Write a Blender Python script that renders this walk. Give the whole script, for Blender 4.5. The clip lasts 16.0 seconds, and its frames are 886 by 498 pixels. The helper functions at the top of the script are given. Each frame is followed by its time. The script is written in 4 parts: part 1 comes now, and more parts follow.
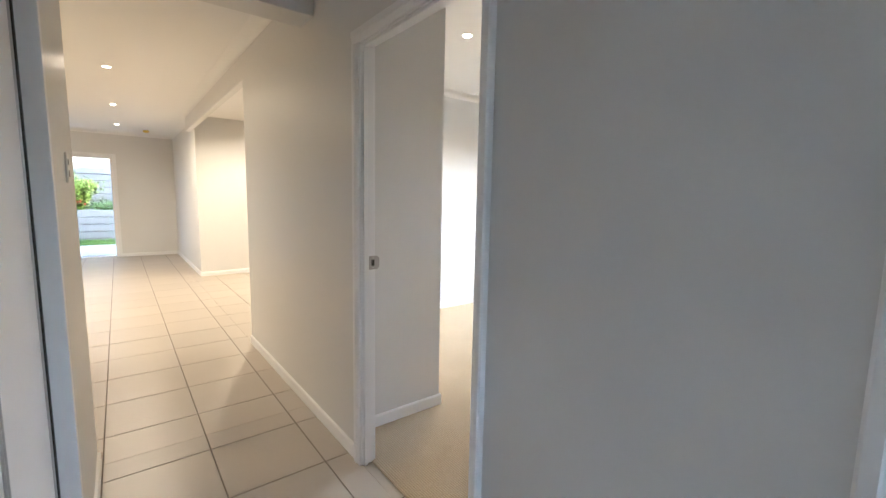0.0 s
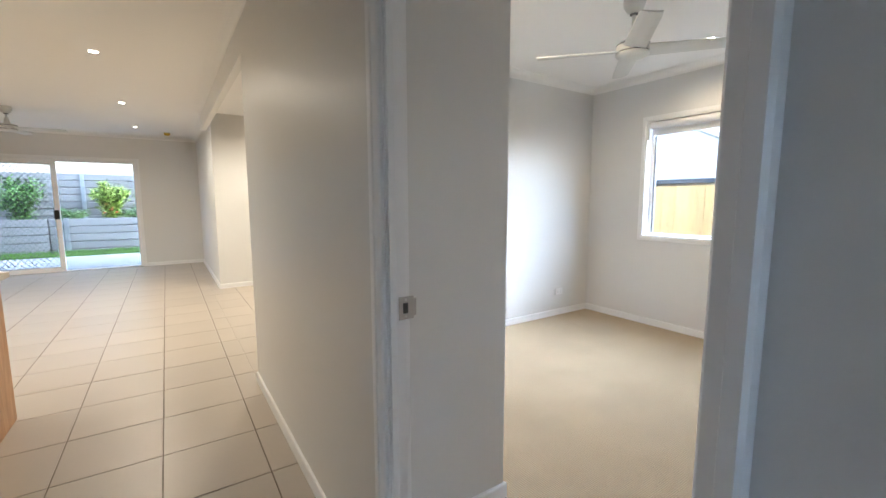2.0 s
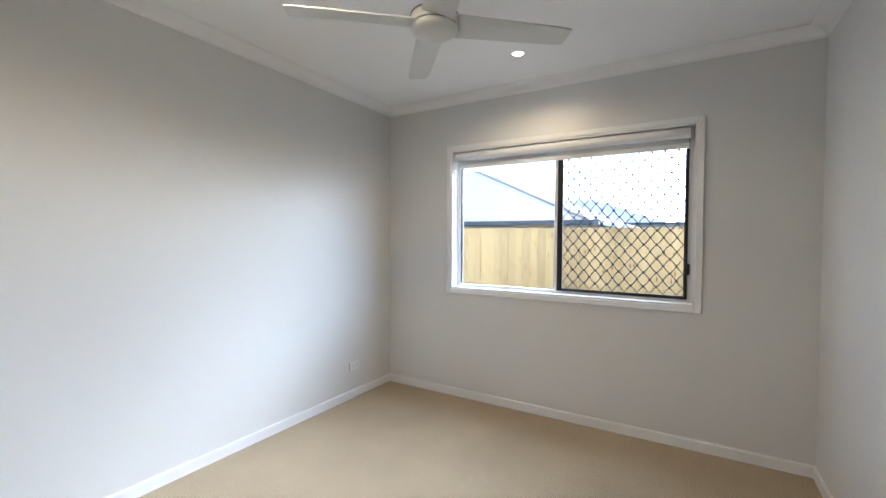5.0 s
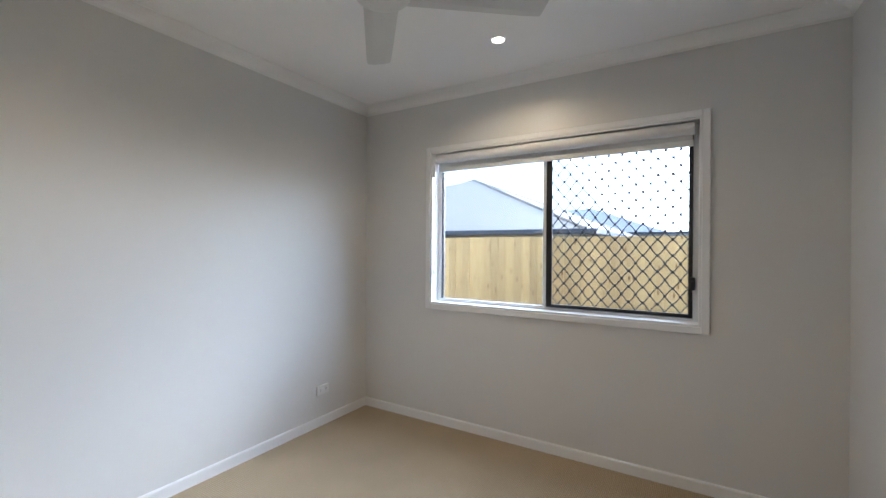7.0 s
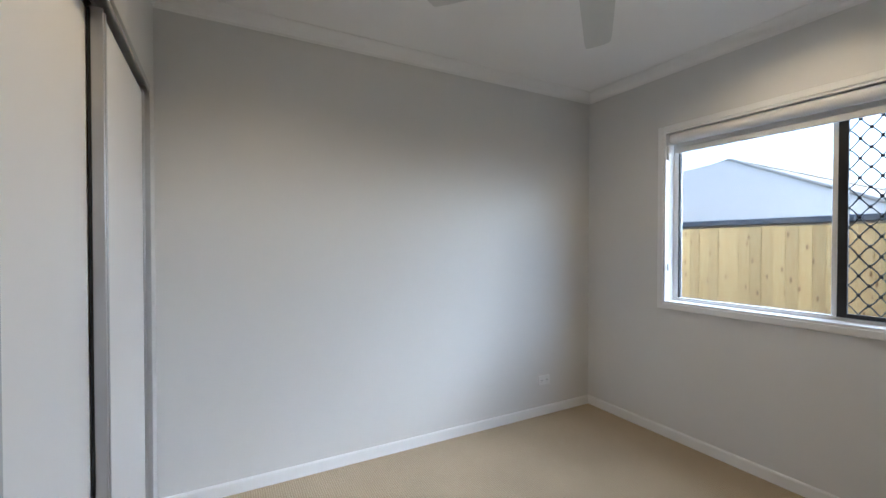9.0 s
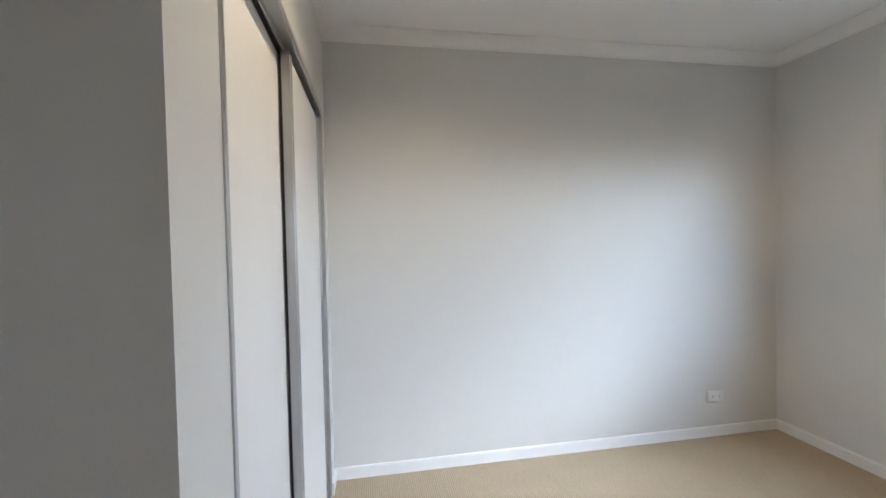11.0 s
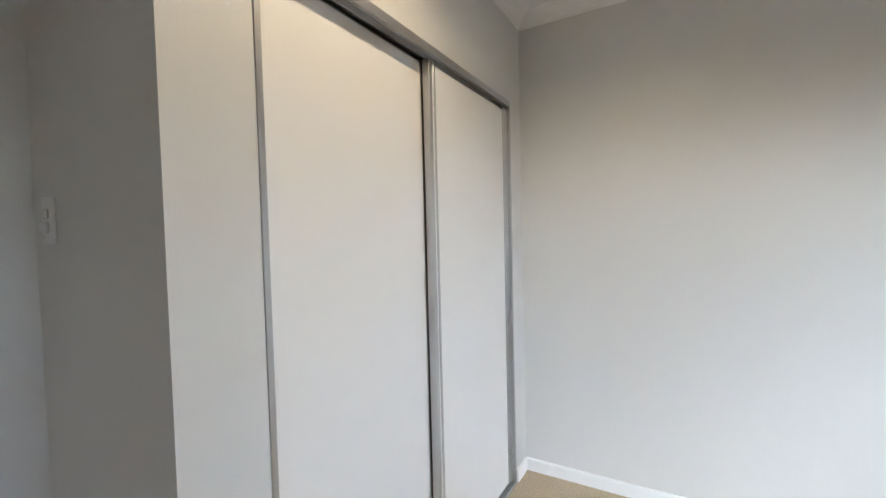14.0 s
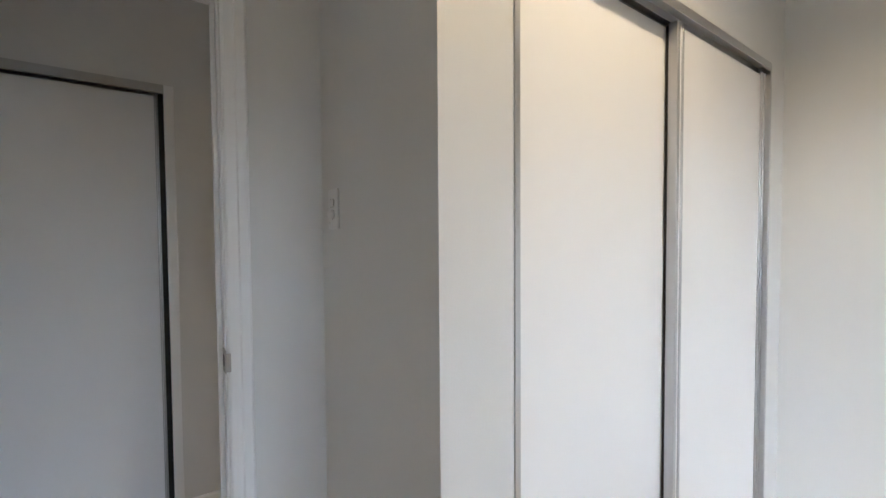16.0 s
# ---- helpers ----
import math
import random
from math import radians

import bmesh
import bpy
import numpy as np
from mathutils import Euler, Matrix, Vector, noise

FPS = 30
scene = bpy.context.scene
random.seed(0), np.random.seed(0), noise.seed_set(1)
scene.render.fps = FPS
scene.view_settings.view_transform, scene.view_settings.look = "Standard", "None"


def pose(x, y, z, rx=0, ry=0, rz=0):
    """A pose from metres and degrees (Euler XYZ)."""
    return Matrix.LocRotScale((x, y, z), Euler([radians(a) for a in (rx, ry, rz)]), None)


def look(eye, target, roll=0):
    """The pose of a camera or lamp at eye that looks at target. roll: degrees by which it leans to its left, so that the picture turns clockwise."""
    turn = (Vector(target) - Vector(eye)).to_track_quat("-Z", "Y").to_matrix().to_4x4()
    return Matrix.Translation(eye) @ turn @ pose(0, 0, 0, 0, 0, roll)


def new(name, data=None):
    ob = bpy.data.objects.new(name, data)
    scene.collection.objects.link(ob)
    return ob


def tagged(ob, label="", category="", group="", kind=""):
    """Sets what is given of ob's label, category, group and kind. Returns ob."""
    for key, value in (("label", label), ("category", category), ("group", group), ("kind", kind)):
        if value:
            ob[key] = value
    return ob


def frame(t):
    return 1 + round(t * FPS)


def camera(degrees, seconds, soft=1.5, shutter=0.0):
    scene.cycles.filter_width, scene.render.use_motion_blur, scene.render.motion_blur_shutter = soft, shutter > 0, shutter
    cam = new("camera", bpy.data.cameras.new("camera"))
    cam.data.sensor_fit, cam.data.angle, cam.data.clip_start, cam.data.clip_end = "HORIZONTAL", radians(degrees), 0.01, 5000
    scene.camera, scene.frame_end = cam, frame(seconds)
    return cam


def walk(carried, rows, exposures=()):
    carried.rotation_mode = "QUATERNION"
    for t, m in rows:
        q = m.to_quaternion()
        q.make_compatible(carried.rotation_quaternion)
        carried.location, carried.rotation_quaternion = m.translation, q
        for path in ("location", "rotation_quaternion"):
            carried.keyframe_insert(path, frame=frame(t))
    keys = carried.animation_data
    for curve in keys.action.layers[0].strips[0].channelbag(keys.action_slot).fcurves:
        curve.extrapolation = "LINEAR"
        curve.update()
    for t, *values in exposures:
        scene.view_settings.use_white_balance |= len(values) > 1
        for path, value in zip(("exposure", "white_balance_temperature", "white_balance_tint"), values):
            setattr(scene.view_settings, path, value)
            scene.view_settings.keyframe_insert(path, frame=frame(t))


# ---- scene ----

# ---------------------------------------------------------------- camera
cam = camera(93.7, 16.0)
PATH = [
    (0, (-0.903, -1.745, 1.347), (0.319, -0.18, 1.109), 1.1),
    (0.5, (-0.776, -1.617, 1.344), (-0.054, 0.231, 1.097), 0.9),
    (1, (-0.64, -1.478, 1.35), (-0.098, 0.43, 1.093), 0.8),
    (1.5, (-0.572, -1.221, 1.336), (0.175, 0.617, 1.086), 0.1),
    (2, (-0.489, -0.981, 1.339), (0.608, 0.674, 1.103), -0.1),
    (2.5, (-0.334, -0.768, 1.34), (1.068, 0.643, 1.123), 0.2),
    (3, (-0.19, -0.592, 1.357), (1.408, 0.591, 1.144), 0.4),
    (3.5, (-0.059, -0.435, 1.369), (1.628, 0.623, 1.182), 0.4),
    (4, (0.122, -0.341, 1.367), (1.831, 0.687, 1.213), 0.4),
    (4.5, (0.367, -0.296, 1.379), (2.079, 0.733, 1.287), 0.5),
    (7, (0.954, -0.251, 1.386), (2.665, 0.784, 1.383), 0.4),
    (7.5, (0.995, -0.265, 1.384), (2.622, 0.895, 1.291), 0.3),
    (8, (1.017, -0.305, 1.377), (2.455, 1.079, 1.247), 0.1),
    (8.5, (0.997, -0.285, 1.373), (2.208, 1.303, 1.264), 0.2),
    (9, (0.968, -0.292, 1.368), (1.92, 1.467, 1.34), 0.0),
    (9.5, (0.931, -0.279, 1.405), (1.652, 1.585, 1.475), -0.2),
    (9.7, (0.922, -0.276, 1.412), (1.558, 1.617, 1.525), -0.3),
    (11.8, (0.972, -0.173, 1.355), (1.113, 1.81, 1.137), -1.8),
    (12, (1.019, -0.127, 1.338), (1.076, 1.856, 1.083), -1.8),
    (12.5, (1.168, -0.055, 1.346), (0.941, 1.911, 1.054), -1.6),
    (13, (1.344, -0.053, 1.372), (0.821, 1.856, 1.089), -1.5),
    (13.5, (1.484, -0.086, 1.358), (0.678, 1.736, 1.177), -1.4),
    (14, (1.505, -0.083, 1.399), (0.497, 1.643, 1.326), -1.4),
    (14.5, (1.506, -0.084, 1.43), (0.354, 1.551, 1.451), -1.1),
    (15, (1.493, -0.096, 1.434), (0.234, 1.458, 1.483), -1.1),
    (15.5, (1.469, -0.097, 1.396), (0.045, 1.307, 1.405), -0.7),
    (16, (1.333, -0.137, 1.376), (-0.292, 1.027, 1.31), -0.4),
]
EXPOSURES = [(0.0, 4.36, 5200, 6), (0.5, 4.36, 5090, 5), (1.0, 4.30, 5020, 4), (1.5, 4.20, 5010, 4), (2.5, 3.80, 4860, 5), (3.5, 3.73, 4870, 5), (4.5, 3.60, 4870, 5), (7.0, 3.10, 4890, 6),
             (8.5, 2.80, 4860, 5), (9.7, 3.18, 4860, 5), (12.0, 3.33, 4920, 4), (13.0, 3.25, 4980, 4), (14.0, 3.30, 5040, 4), (15.0, 3.47, 5040, 4), (16.0, 3.58, 5040, 5)]
walk(cam, [(t, look(eye, target, roll)) for t, eye, target, roll in PATH], exposures=EXPOSURES)

# ---------------------------------------------------------------- sky and sun
world = bpy.data.worlds.new("overcast_sky")
scene.world = world
world.use_nodes = True
wn, wl = world.node_tree.nodes, world.node_tree.links
sky = wn.new("ShaderNodeTexSky")
sky.sky_type = "NISHITA"
sky.sun_disc = False
sky.sun_elevation, sky.sun_rotation = radians(34), radians(119)
sky.air_density, sky.dust_density, sky.ozone_density = 1.0, 2.0, 1.5
wn["Background"].inputs["Strength"].default_value = 0.15
haze = wn.new("ShaderNodeHueSaturation")
haze.inputs["Saturation"].default_value = 0.68
wl.new(sky.outputs[0], haze.inputs["Color"])
wl.new(haze.outputs[0], wn["Background"].inputs["Color"])

sun_data = bpy.data.lights.new("sun", "SUN")
sun_data.energy, sun_data.angle, sun_data.color = 1.2, radians(92), (0.95, 0.97, 1.0)
sun = new("sun", sun_data)
sun.matrix_world = look((12, -6.8, 9.2), (0, 0, 0))

# Dark glass colour dims only the view out; shadowless panes let daylight in undimmed.
VIEW_DIM_TINT = (0.35, 0.345, 0.335)
DOWNLIGHT_W = 3.2
LIVING_TINT = (1.0, 0.72, 0.44)
DOWNLIGHT_GLOW = 3.0

# ---------------------------------------------------------------- plan, in metres
CEIL = 2.597
HALL_L = -1.055          # left wall of the hall
HALL_END = 0.80          # where the hall opens into the kitchen
BED_X, BED_Y0, BED_Y1 = 3.737, -0.910, 2.222
ROBE_X, NIB_Y = 0.690, 0.314
ROBE_Y0, ROBE_Y1, ROBE_H = 0.520, 2.055, 2.096
DOOR_Y0, DOOR_Y1, DOOR_H = -0.769, 0.034, 2.030
RIGHT_END, BEAM_Y1 = 2.250, 6.05
BACK_Y = 9.35
LIV_X0, SIDE_X1 = -5.2, 3.9
HALL_Y0 = -3.6
LINEN_Y0, LINEN_Y1, LINEN_H = -1.70, -0.010, 2.095
WIN_Y0, WIN_Y1, WIN_Z0, WIN_Z1 = -0.288, 1.544, 0.949, 2.145
SL_X0, SL_X1, SL_H = -3.36, -0.945, 2.09


# ---------------------------------------------------------------- materials
def material(name, base, rough=0.5, metal=0.0, vary=0.04, scale=6.0, bump=0.0, bump_scale=400.0, rough_vary=0.08, coat=0.0, island=0.0):
    """A painted or plain surface: two scales of colour variation, roughness variation and fine relief."""
    m = bpy.data.materials.new(name)
    m.use_nodes = True
    n, l = m.node_tree.nodes, m.node_tree.links
    p = n["Principled BSDF"]
    p.inputs["Metallic"].default_value = metal
    p.inputs["Coat Weight"].default_value = coat
    tc = n.new("ShaderNodeTexCoord")
    big, small = n.new("ShaderNodeTexNoise"), n.new("ShaderNodeTexNoise")
    big.inputs["Scale"].default_value, big.inputs["Detail"].default_value = scale * 0.25, 3
    small.inputs["Scale"].default_value, small.inputs["Detail"].default_value = scale * 9, 4
    l.new(tc.outputs["Object"], big.inputs["Vector"])
    l.new(tc.outputs["Object"], small.inputs["Vector"])
    add = n.new("ShaderNodeMath")
    add.operation = "MULTIPLY_ADD"
    add.inputs[1].default_value = 0.35
    l.new(small.outputs["Fac"], add.inputs[0])
    l.new(big.outputs["Fac"], add.inputs[2])
    ramp = n.new("ShaderNodeMapRange")
    ramp.inputs["From Min"].default_value, ramp.inputs["From Max"].default_value = 0.35, 1.0
    ramp.inputs["To Min"].default_value, ramp.inputs["To Max"].default_value = 1 - vary, 1 + vary
    l.new(add.outputs[0], ramp.inputs["Value"])
    tint = n.new("ShaderNodeVectorMath")
    tint.operation = "SCALE"
    tint.inputs[0].default_value = base
    l.new(ramp.outputs[0], tint.inputs["Scale"])
    last = tint.outputs[0]
    if island:
        info = n.new("ShaderNodeObjectInfo")
        geo = n.new("ShaderNodeNewGeometry")
        both = n.new("ShaderNodeMath")
        both.operation = "ADD"
        l.new(info.outputs["Random"], both.inputs[0])
        l.new(geo.outputs["Random Per Island"], both.inputs[1])
        wrap = n.new("ShaderNodeMath")
        wrap.operation = "FRACT"
        l.new(both.outputs[0], wrap.inputs[0])
        span = n.new("ShaderNodeMapRange")
        span.inputs["To Min"].default_value, span.inputs["To Max"].default_value = 1 - island, 1 + island
        l.new(wrap.outputs[0], span.inputs["Value"])
        piece = n.new("ShaderNodeVectorMath")
        piece.operation = "SCALE"
        l.new(last, piece.inputs[0])
        l.new(span.outputs[0], piece.inputs["Scale"])
        last = piece.outputs[0]
    l.new(last, p.inputs["Base Color"])
    rr = n.new("ShaderNodeMapRange")
    rr.inputs["To Min"].default_value, rr.inputs["To Max"].default_value = max(rough - rough_vary, 0.02), min(rough + rough_vary, 1)
    l.new(small.outputs["Fac"], rr.inputs["Value"])
    l.new(rr.outputs[0], p.inputs["Roughness"])
    if bump:
        fine = n.new("ShaderNodeTexNoise")
        fine.inputs["Scale"].default_value, fine.inputs["Detail"].default_value = bump_scale, 2
        l.new(tc.outputs["Object"], fine.inputs["Vector"])
        b = n.new("ShaderNodeBump")
        b.inputs["Strength"].default_value, b.inputs["Distance"].default_value = bump, 0.002
        l.new(fine.outputs["Fac"], b.inputs["Height"])
        l.new(b.outputs[0], p.inputs["Normal"])
    return m


def carpet_material():
    """Beige loop pile: staggered rows of small loops, coloured darker between them, with a slow mottle."""
    m = bpy.data.materials.new("carpet")
    m.use_nodes = True
    n, l = m.node_tree.nodes, m.node_tree.links
    p = n["Principled BSDF"]
    p.inputs["Roughness"].default_value = 0.95
    p.inputs["Specular IOR Level"].default_value = 0.1
    p.inputs["Sheen Weight"].default_value = 0.15
    tc = n.new("ShaderNodeTexCoord")
    warp = n.new("ShaderNodeTexNoise")
    warp.inputs["Scale"].default_value = 30
    l.new(tc.outputs["Object"], warp.inputs["Vector"])
    mix = n.new("ShaderNodeVectorMath")
    mix.operation = "MULTIPLY_ADD"
    mix.inputs[1].default_value = (0.0025, 0.0025, 0)
    l.new(warp.outputs["Color"], mix.inputs[0])
    l.new(tc.outputs["Object"], mix.inputs[2])
    vor = n.new("ShaderNodeTexVoronoi")
    vor.inputs["Scale"].default_value = 1.0
    vor.inputs["Randomness"].default_value = 0.16
    size = n.new("ShaderNodeVectorMath")
    size.operation = "MULTIPLY"
    size.inputs[1].default_value = (84, 105, 1)
    l.new(mix.outputs[0], size.inputs[0])
    l.new(size.outputs[0], vor.inputs["Vector"])
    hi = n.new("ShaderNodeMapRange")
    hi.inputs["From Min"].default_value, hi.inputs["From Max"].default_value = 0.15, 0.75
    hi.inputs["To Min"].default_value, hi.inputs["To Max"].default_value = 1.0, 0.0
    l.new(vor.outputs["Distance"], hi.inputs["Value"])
    slow = n.new("ShaderNodeTexNoise")
    slow.inputs["Scale"].default_value, slow.inputs["Detail"].default_value = 2.2, 5
    l.new(tc.outputs["Object"], slow.inputs["Vector"])
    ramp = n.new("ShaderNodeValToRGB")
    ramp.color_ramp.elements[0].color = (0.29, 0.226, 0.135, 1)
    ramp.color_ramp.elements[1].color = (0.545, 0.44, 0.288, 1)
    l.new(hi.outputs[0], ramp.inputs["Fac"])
    tone = n.new("ShaderNodeMapRange")
    tone.inputs["From Min"].default_value, tone.inputs["From Max"].default_value = 0.3, 0.7
    tone.inputs["To Min"].default_value, tone.inputs["To Max"].default_value = 0.93, 1.06
    l.new(slow.outputs["Fac"], tone.inputs["Value"])
    sc = n.new("ShaderNodeVectorMath")
    sc.operation = "SCALE"
    l.new(ramp.outputs["Color"], sc.inputs[0])
    l.new(tone.outputs[0], sc.inputs["Scale"])
    l.new(sc.outputs[0], p.inputs["Base Color"])
    b = n.new("ShaderNodeBump")
    b.inputs["Strength"].default_value, b.inputs["Distance"].default_value = 0.7, 0.004
    l.new(hi.outputs[0], b.inputs["Height"])
    l.new(b.outputs[0], p.inputs["Normal"])
    return m


def timber_material(name, light, dark, along="Z", stretch=9.0, rough=0.6, island=0.12, knots=0.0):
    """Sawn or laminated timber with grain along one axis, and knots where wanted."""
    m = bpy.data.materials.new(name)
    m.use_nodes = True
    n, l = m.node_tree.nodes, m.node_tree.links
    p = n["Principled BSDF"]
    p.inputs["Roughness"].default_value = rough
    tc = n.new("ShaderNodeTexCoord")
    info = n.new("ShaderNodeObjectInfo")
    shift = n.new("ShaderNodeVectorMath")
    shift.operation = "MULTIPLY_ADD"
    shift.inputs[1].default_value = (37, 53, 71)
    l.new(info.outputs["Random"], shift.inputs[0])
    l.new(tc.outputs["Object"], shift.inputs[2])
    size = n.new("ShaderNodeVectorMath")
    size.operation = "MULTIPLY"
    size.inputs[1].default_value = tuple(1.0 if a == along else stretch for a in "XYZ")
    l.new(shift.outputs[0], size.inputs[0])
    grain = n.new("ShaderNodeTexNoise")
    grain.inputs["Scale"].default_value, grain.inputs["Detail"].default_value, grain.inputs["Distortion"].default_value = 5, 6, 0.8
    l.new(size.outputs[0], grain.inputs["Vector"])
    ramp = n.new("ShaderNodeValToRGB")
    ramp.color_ramp.elements[0].position, ramp.color_ramp.elements[1].position = 0.32, 0.68
    ramp.color_ramp.elements[0].color, ramp.color_ramp.elements[1].color = (*dark, 1), (*light, 1)
    l.new(grain.outputs["Fac"], ramp.inputs["Fac"])
    last = ramp.outputs["Color"]
    if knots:
        vor = n.new("ShaderNodeTexVoronoi")
        vor.voronoi_dimensions = "2D"
        split, flat, ks = n.new("ShaderNodeSeparateXYZ"), n.new("ShaderNodeCombineXYZ"), n.new("ShaderNodeVectorMath")
        l.new(shift.outputs[0], split.inputs[0])
        l.new(split.outputs["Y"], flat.inputs["X"])
        l.new(split.outputs["Z"], flat.inputs["Y"])
        ks.operation = "MULTIPLY"
        ks.inputs[1].default_value = (8.5, 3.2, 1.0)
        l.new(flat.outputs[0], ks.inputs[0])
        l.new(ks.outputs[0], vor.inputs["Vector"])
        vor.inputs["Scale"].default_value = 1.0
        spot = n.new("ShaderNodeMapRange")
        spot.inputs["From Min"].default_value, spot.inputs["From Max"].default_value = 0.05, 0.10
        spot.inputs["To Min"].default_value, spot.inputs["To Max"].default_value = knots, 0.0
        l.new(vor.outputs["Distance"], spot.inputs["Value"])
        mixer = n.new("ShaderNodeMix")
        mixer.data_type = "RGBA"
        mixer.inputs[7].default_value = (dark[0] * 0.4, dark[1] * 0.3, dark[2] * 0.25, 1)
        l.new(spot.outputs[0], mixer.inputs[0])
        l.new(last, mixer.inputs[6])
        last = mixer.outputs[2]
    span = n.new("ShaderNodeMapRange")
    span.inputs["To Min"].default_value, span.inputs["To Max"].default_value = 1 - island, 1 + island
    l.new(info.outputs["Random"], span.inputs["Value"])
    piece = n.new("ShaderNodeVectorMath")
    piece.operation = "SCALE"
    l.new(last, piece.inputs[0])
    l.new(span.outputs[0], piece.inputs["Scale"])
    l.new(piece.outputs[0], p.inputs["Base Color"])
    b = n.new("ShaderNodeBump")
    b.inputs["Strength"].default_value, b.inputs["Distance"].default_value = 0.25, 0.002
    l.new(grain.outputs["Fac"], b.inputs["Height"])
    l.new(b.outputs[0], p.inputs["Normal"])
    return m


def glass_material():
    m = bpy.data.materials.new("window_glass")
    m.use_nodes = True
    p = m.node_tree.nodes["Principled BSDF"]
    p.inputs["Base Color"].default_value = (*VIEW_DIM_TINT, 1)
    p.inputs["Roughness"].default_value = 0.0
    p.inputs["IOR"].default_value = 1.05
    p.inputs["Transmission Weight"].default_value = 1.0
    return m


def glow_material(name, colour, strength):
    m = bpy.data.materials.new(name)
    m.use_nodes = True
    p = m.node_tree.nodes["Principled BSDF"]
    p.inputs["Base Color"].default_value = (0.8, 0.8, 0.8, 1)
    p.inputs["Emission Color"].default_value = (*colour, 1)
    p.inputs["Emission Strength"].default_value = strength
    return m


WALL = material("wall_paint", (0.705, 0.70, 0.68), 0.40, vary=0.015, scale=2, bump=0.12, bump_scale=260)
CEILING = material("ceiling_paint", (0.86, 0.855, 0.84), 0.85, vary=0.012, scale=2, bump=0.08, bump_scale=300)
TRIM = material("gloss_trim_paint", (0.83, 0.83, 0.825), 0.32, vary=0.006, scale=1.5, rough_vary=0.03)
ROBE_WHITE = material("robe_panel_white", (0.84, 0.828, 0.81), 0.5, vary=0.01, scale=5, bump=0.06, bump_scale=500)
SILVER = material("anodised_aluminium", (0.52, 0.52, 0.52), 0.34, metal=0.85, vary=0.03, scale=10)
STEEL = material("brushed_steel", (0.55, 0.54, 0.52), 0.3, metal=1.0, vary=0.05, scale=30)
BLACK = material("black_gap", (0.012, 0.012, 0.012), 0.6, vary=0.1)
SCREEN = material("dark_grey_powder_coat", (0.008, 0.009, 0.011), 0.55, vary=0.06, scale=12)
PLASTIC = material("white_plastic", (0.78, 0.78, 0.77), 0.3, vary=0.01)
FANWHITE = material("fan_white_enamel", (0.62, 0.625, 0.60), 0.35, vary=0.015)
# Grey that draws the shadow line round switch rockers and the dial.
SHADE = material("soft_grey_shade_line", (0.34, 0.34, 0.33), 0.5)
PEWTER = material("dark_satin_steel", (0.27, 0.265, 0.26), 0.27, metal=1.0, vary=0.01, scale=8, rough_vary=0.01)
PLATE = material("dull_steel_plate", (0.42, 0.40, 0.385), 0.38, metal=1.0, vary=0.06, scale=60)
SLOT = material("slot_grey", (0.10, 0.10, 0.10), 0.5)
BLIND = material("blind_fabric", (0.74, 0.735, 0.73), 0.85, vary=0.02, scale=12, bump=0.2, bump_scale=900)
TILE = material("cream_ceramic_tile", (0.44, 0.39, 0.322), 0.36, vary=0.05, scale=5, bump=0.03, bump_scale=60, rough_vary=0.05, island=0.035)
GROUT = material("grout", (0.20, 0.165, 0.13), 0.9, vary=0.12, scale=14, bump=0.2)
STONE = material("cream_stone_top", (0.66, 0.60, 0.46), 0.22, vary=0.08, scale=30)
CARPET = carpet_material()
BENCH = timber_material("bench_timber", (0.56, 0.33, 0.16), (0.40, 0.21, 0.09), "Z", 8, 0.4, 0.03)
PINE = timber_material("pine_paling", (0.95, 0.70, 0.33), (0.86, 0.585, 0.25), "Z", 8, 0.75, 0.14, knots=0.75)
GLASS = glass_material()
GLOW = glow_material("downlight_lens", (1.0, 0.78, 0.5), DOWNLIGHT_GLOW)
ROOF = material("roof_sheet", (0.56, 0.475, 0.375), 0.5, vary=0.05, scale=1.5)
GUTTER = material("gutter_slate", (0.12, 0.13, 0.15), 0.45, vary=0.05)
RENDERWALL = material("neighbour_wall", (0.45, 0.43, 0.40), 0.8, vary=0.05, bump=0.2)
BLUE_ROOF = material("blue_grey_roof_sheet", (0.29, 0.295, 0.31), 0.5, vary=0.05, scale=1.0)
CREAM_FENCE = timber_material("pale_fence_board", (0.66, 0.56, 0.42), (0.54, 0.44, 0.32), "X", 8, 0.75, 0.08)
SLEEPER = material("concrete_sleeper", (0.235, 0.228, 0.22), 0.9, vary=0.16, scale=7, bump=0.4, bump_scale=90, island=0.10)
CONCRETE = material("concrete_slab", (0.38, 0.37, 0.35), 0.85, vary=0.09, scale=5, bump=0.2, bump_scale=120)
SOIL = material("ground_soil", (0.13, 0.11, 0.075), 0.95, vary=0.25, scale=3, bump=0.5, bump_scale=60)
GRASS = material("lawn_grass", (0.11, 0.19, 0.035), 0.8, vary=0.25, scale=8, island=0.3)
LEAF = material("shrub_leaf", (0.11, 0.19, 0.045), 0.5, vary=0.2, scale=10, island=0.4)
LEAF_LIGHT = material("lime_leaf", (0.24, 0.32, 0.04), 0.5, vary=0.2, scale=10, island=0.35)
BARK = material("bark", (0.12, 0.085, 0.06), 0.9, vary=0.25, scale=20, bump=0.4)
FLOWER = material("red_flower", (0.6, 0.05, 0.03), 0.6, vary=0.2)
YELLOW = material("yellow_dust_cap", (0.62, 0.42, 0.03), 0.5, vary=0.05)


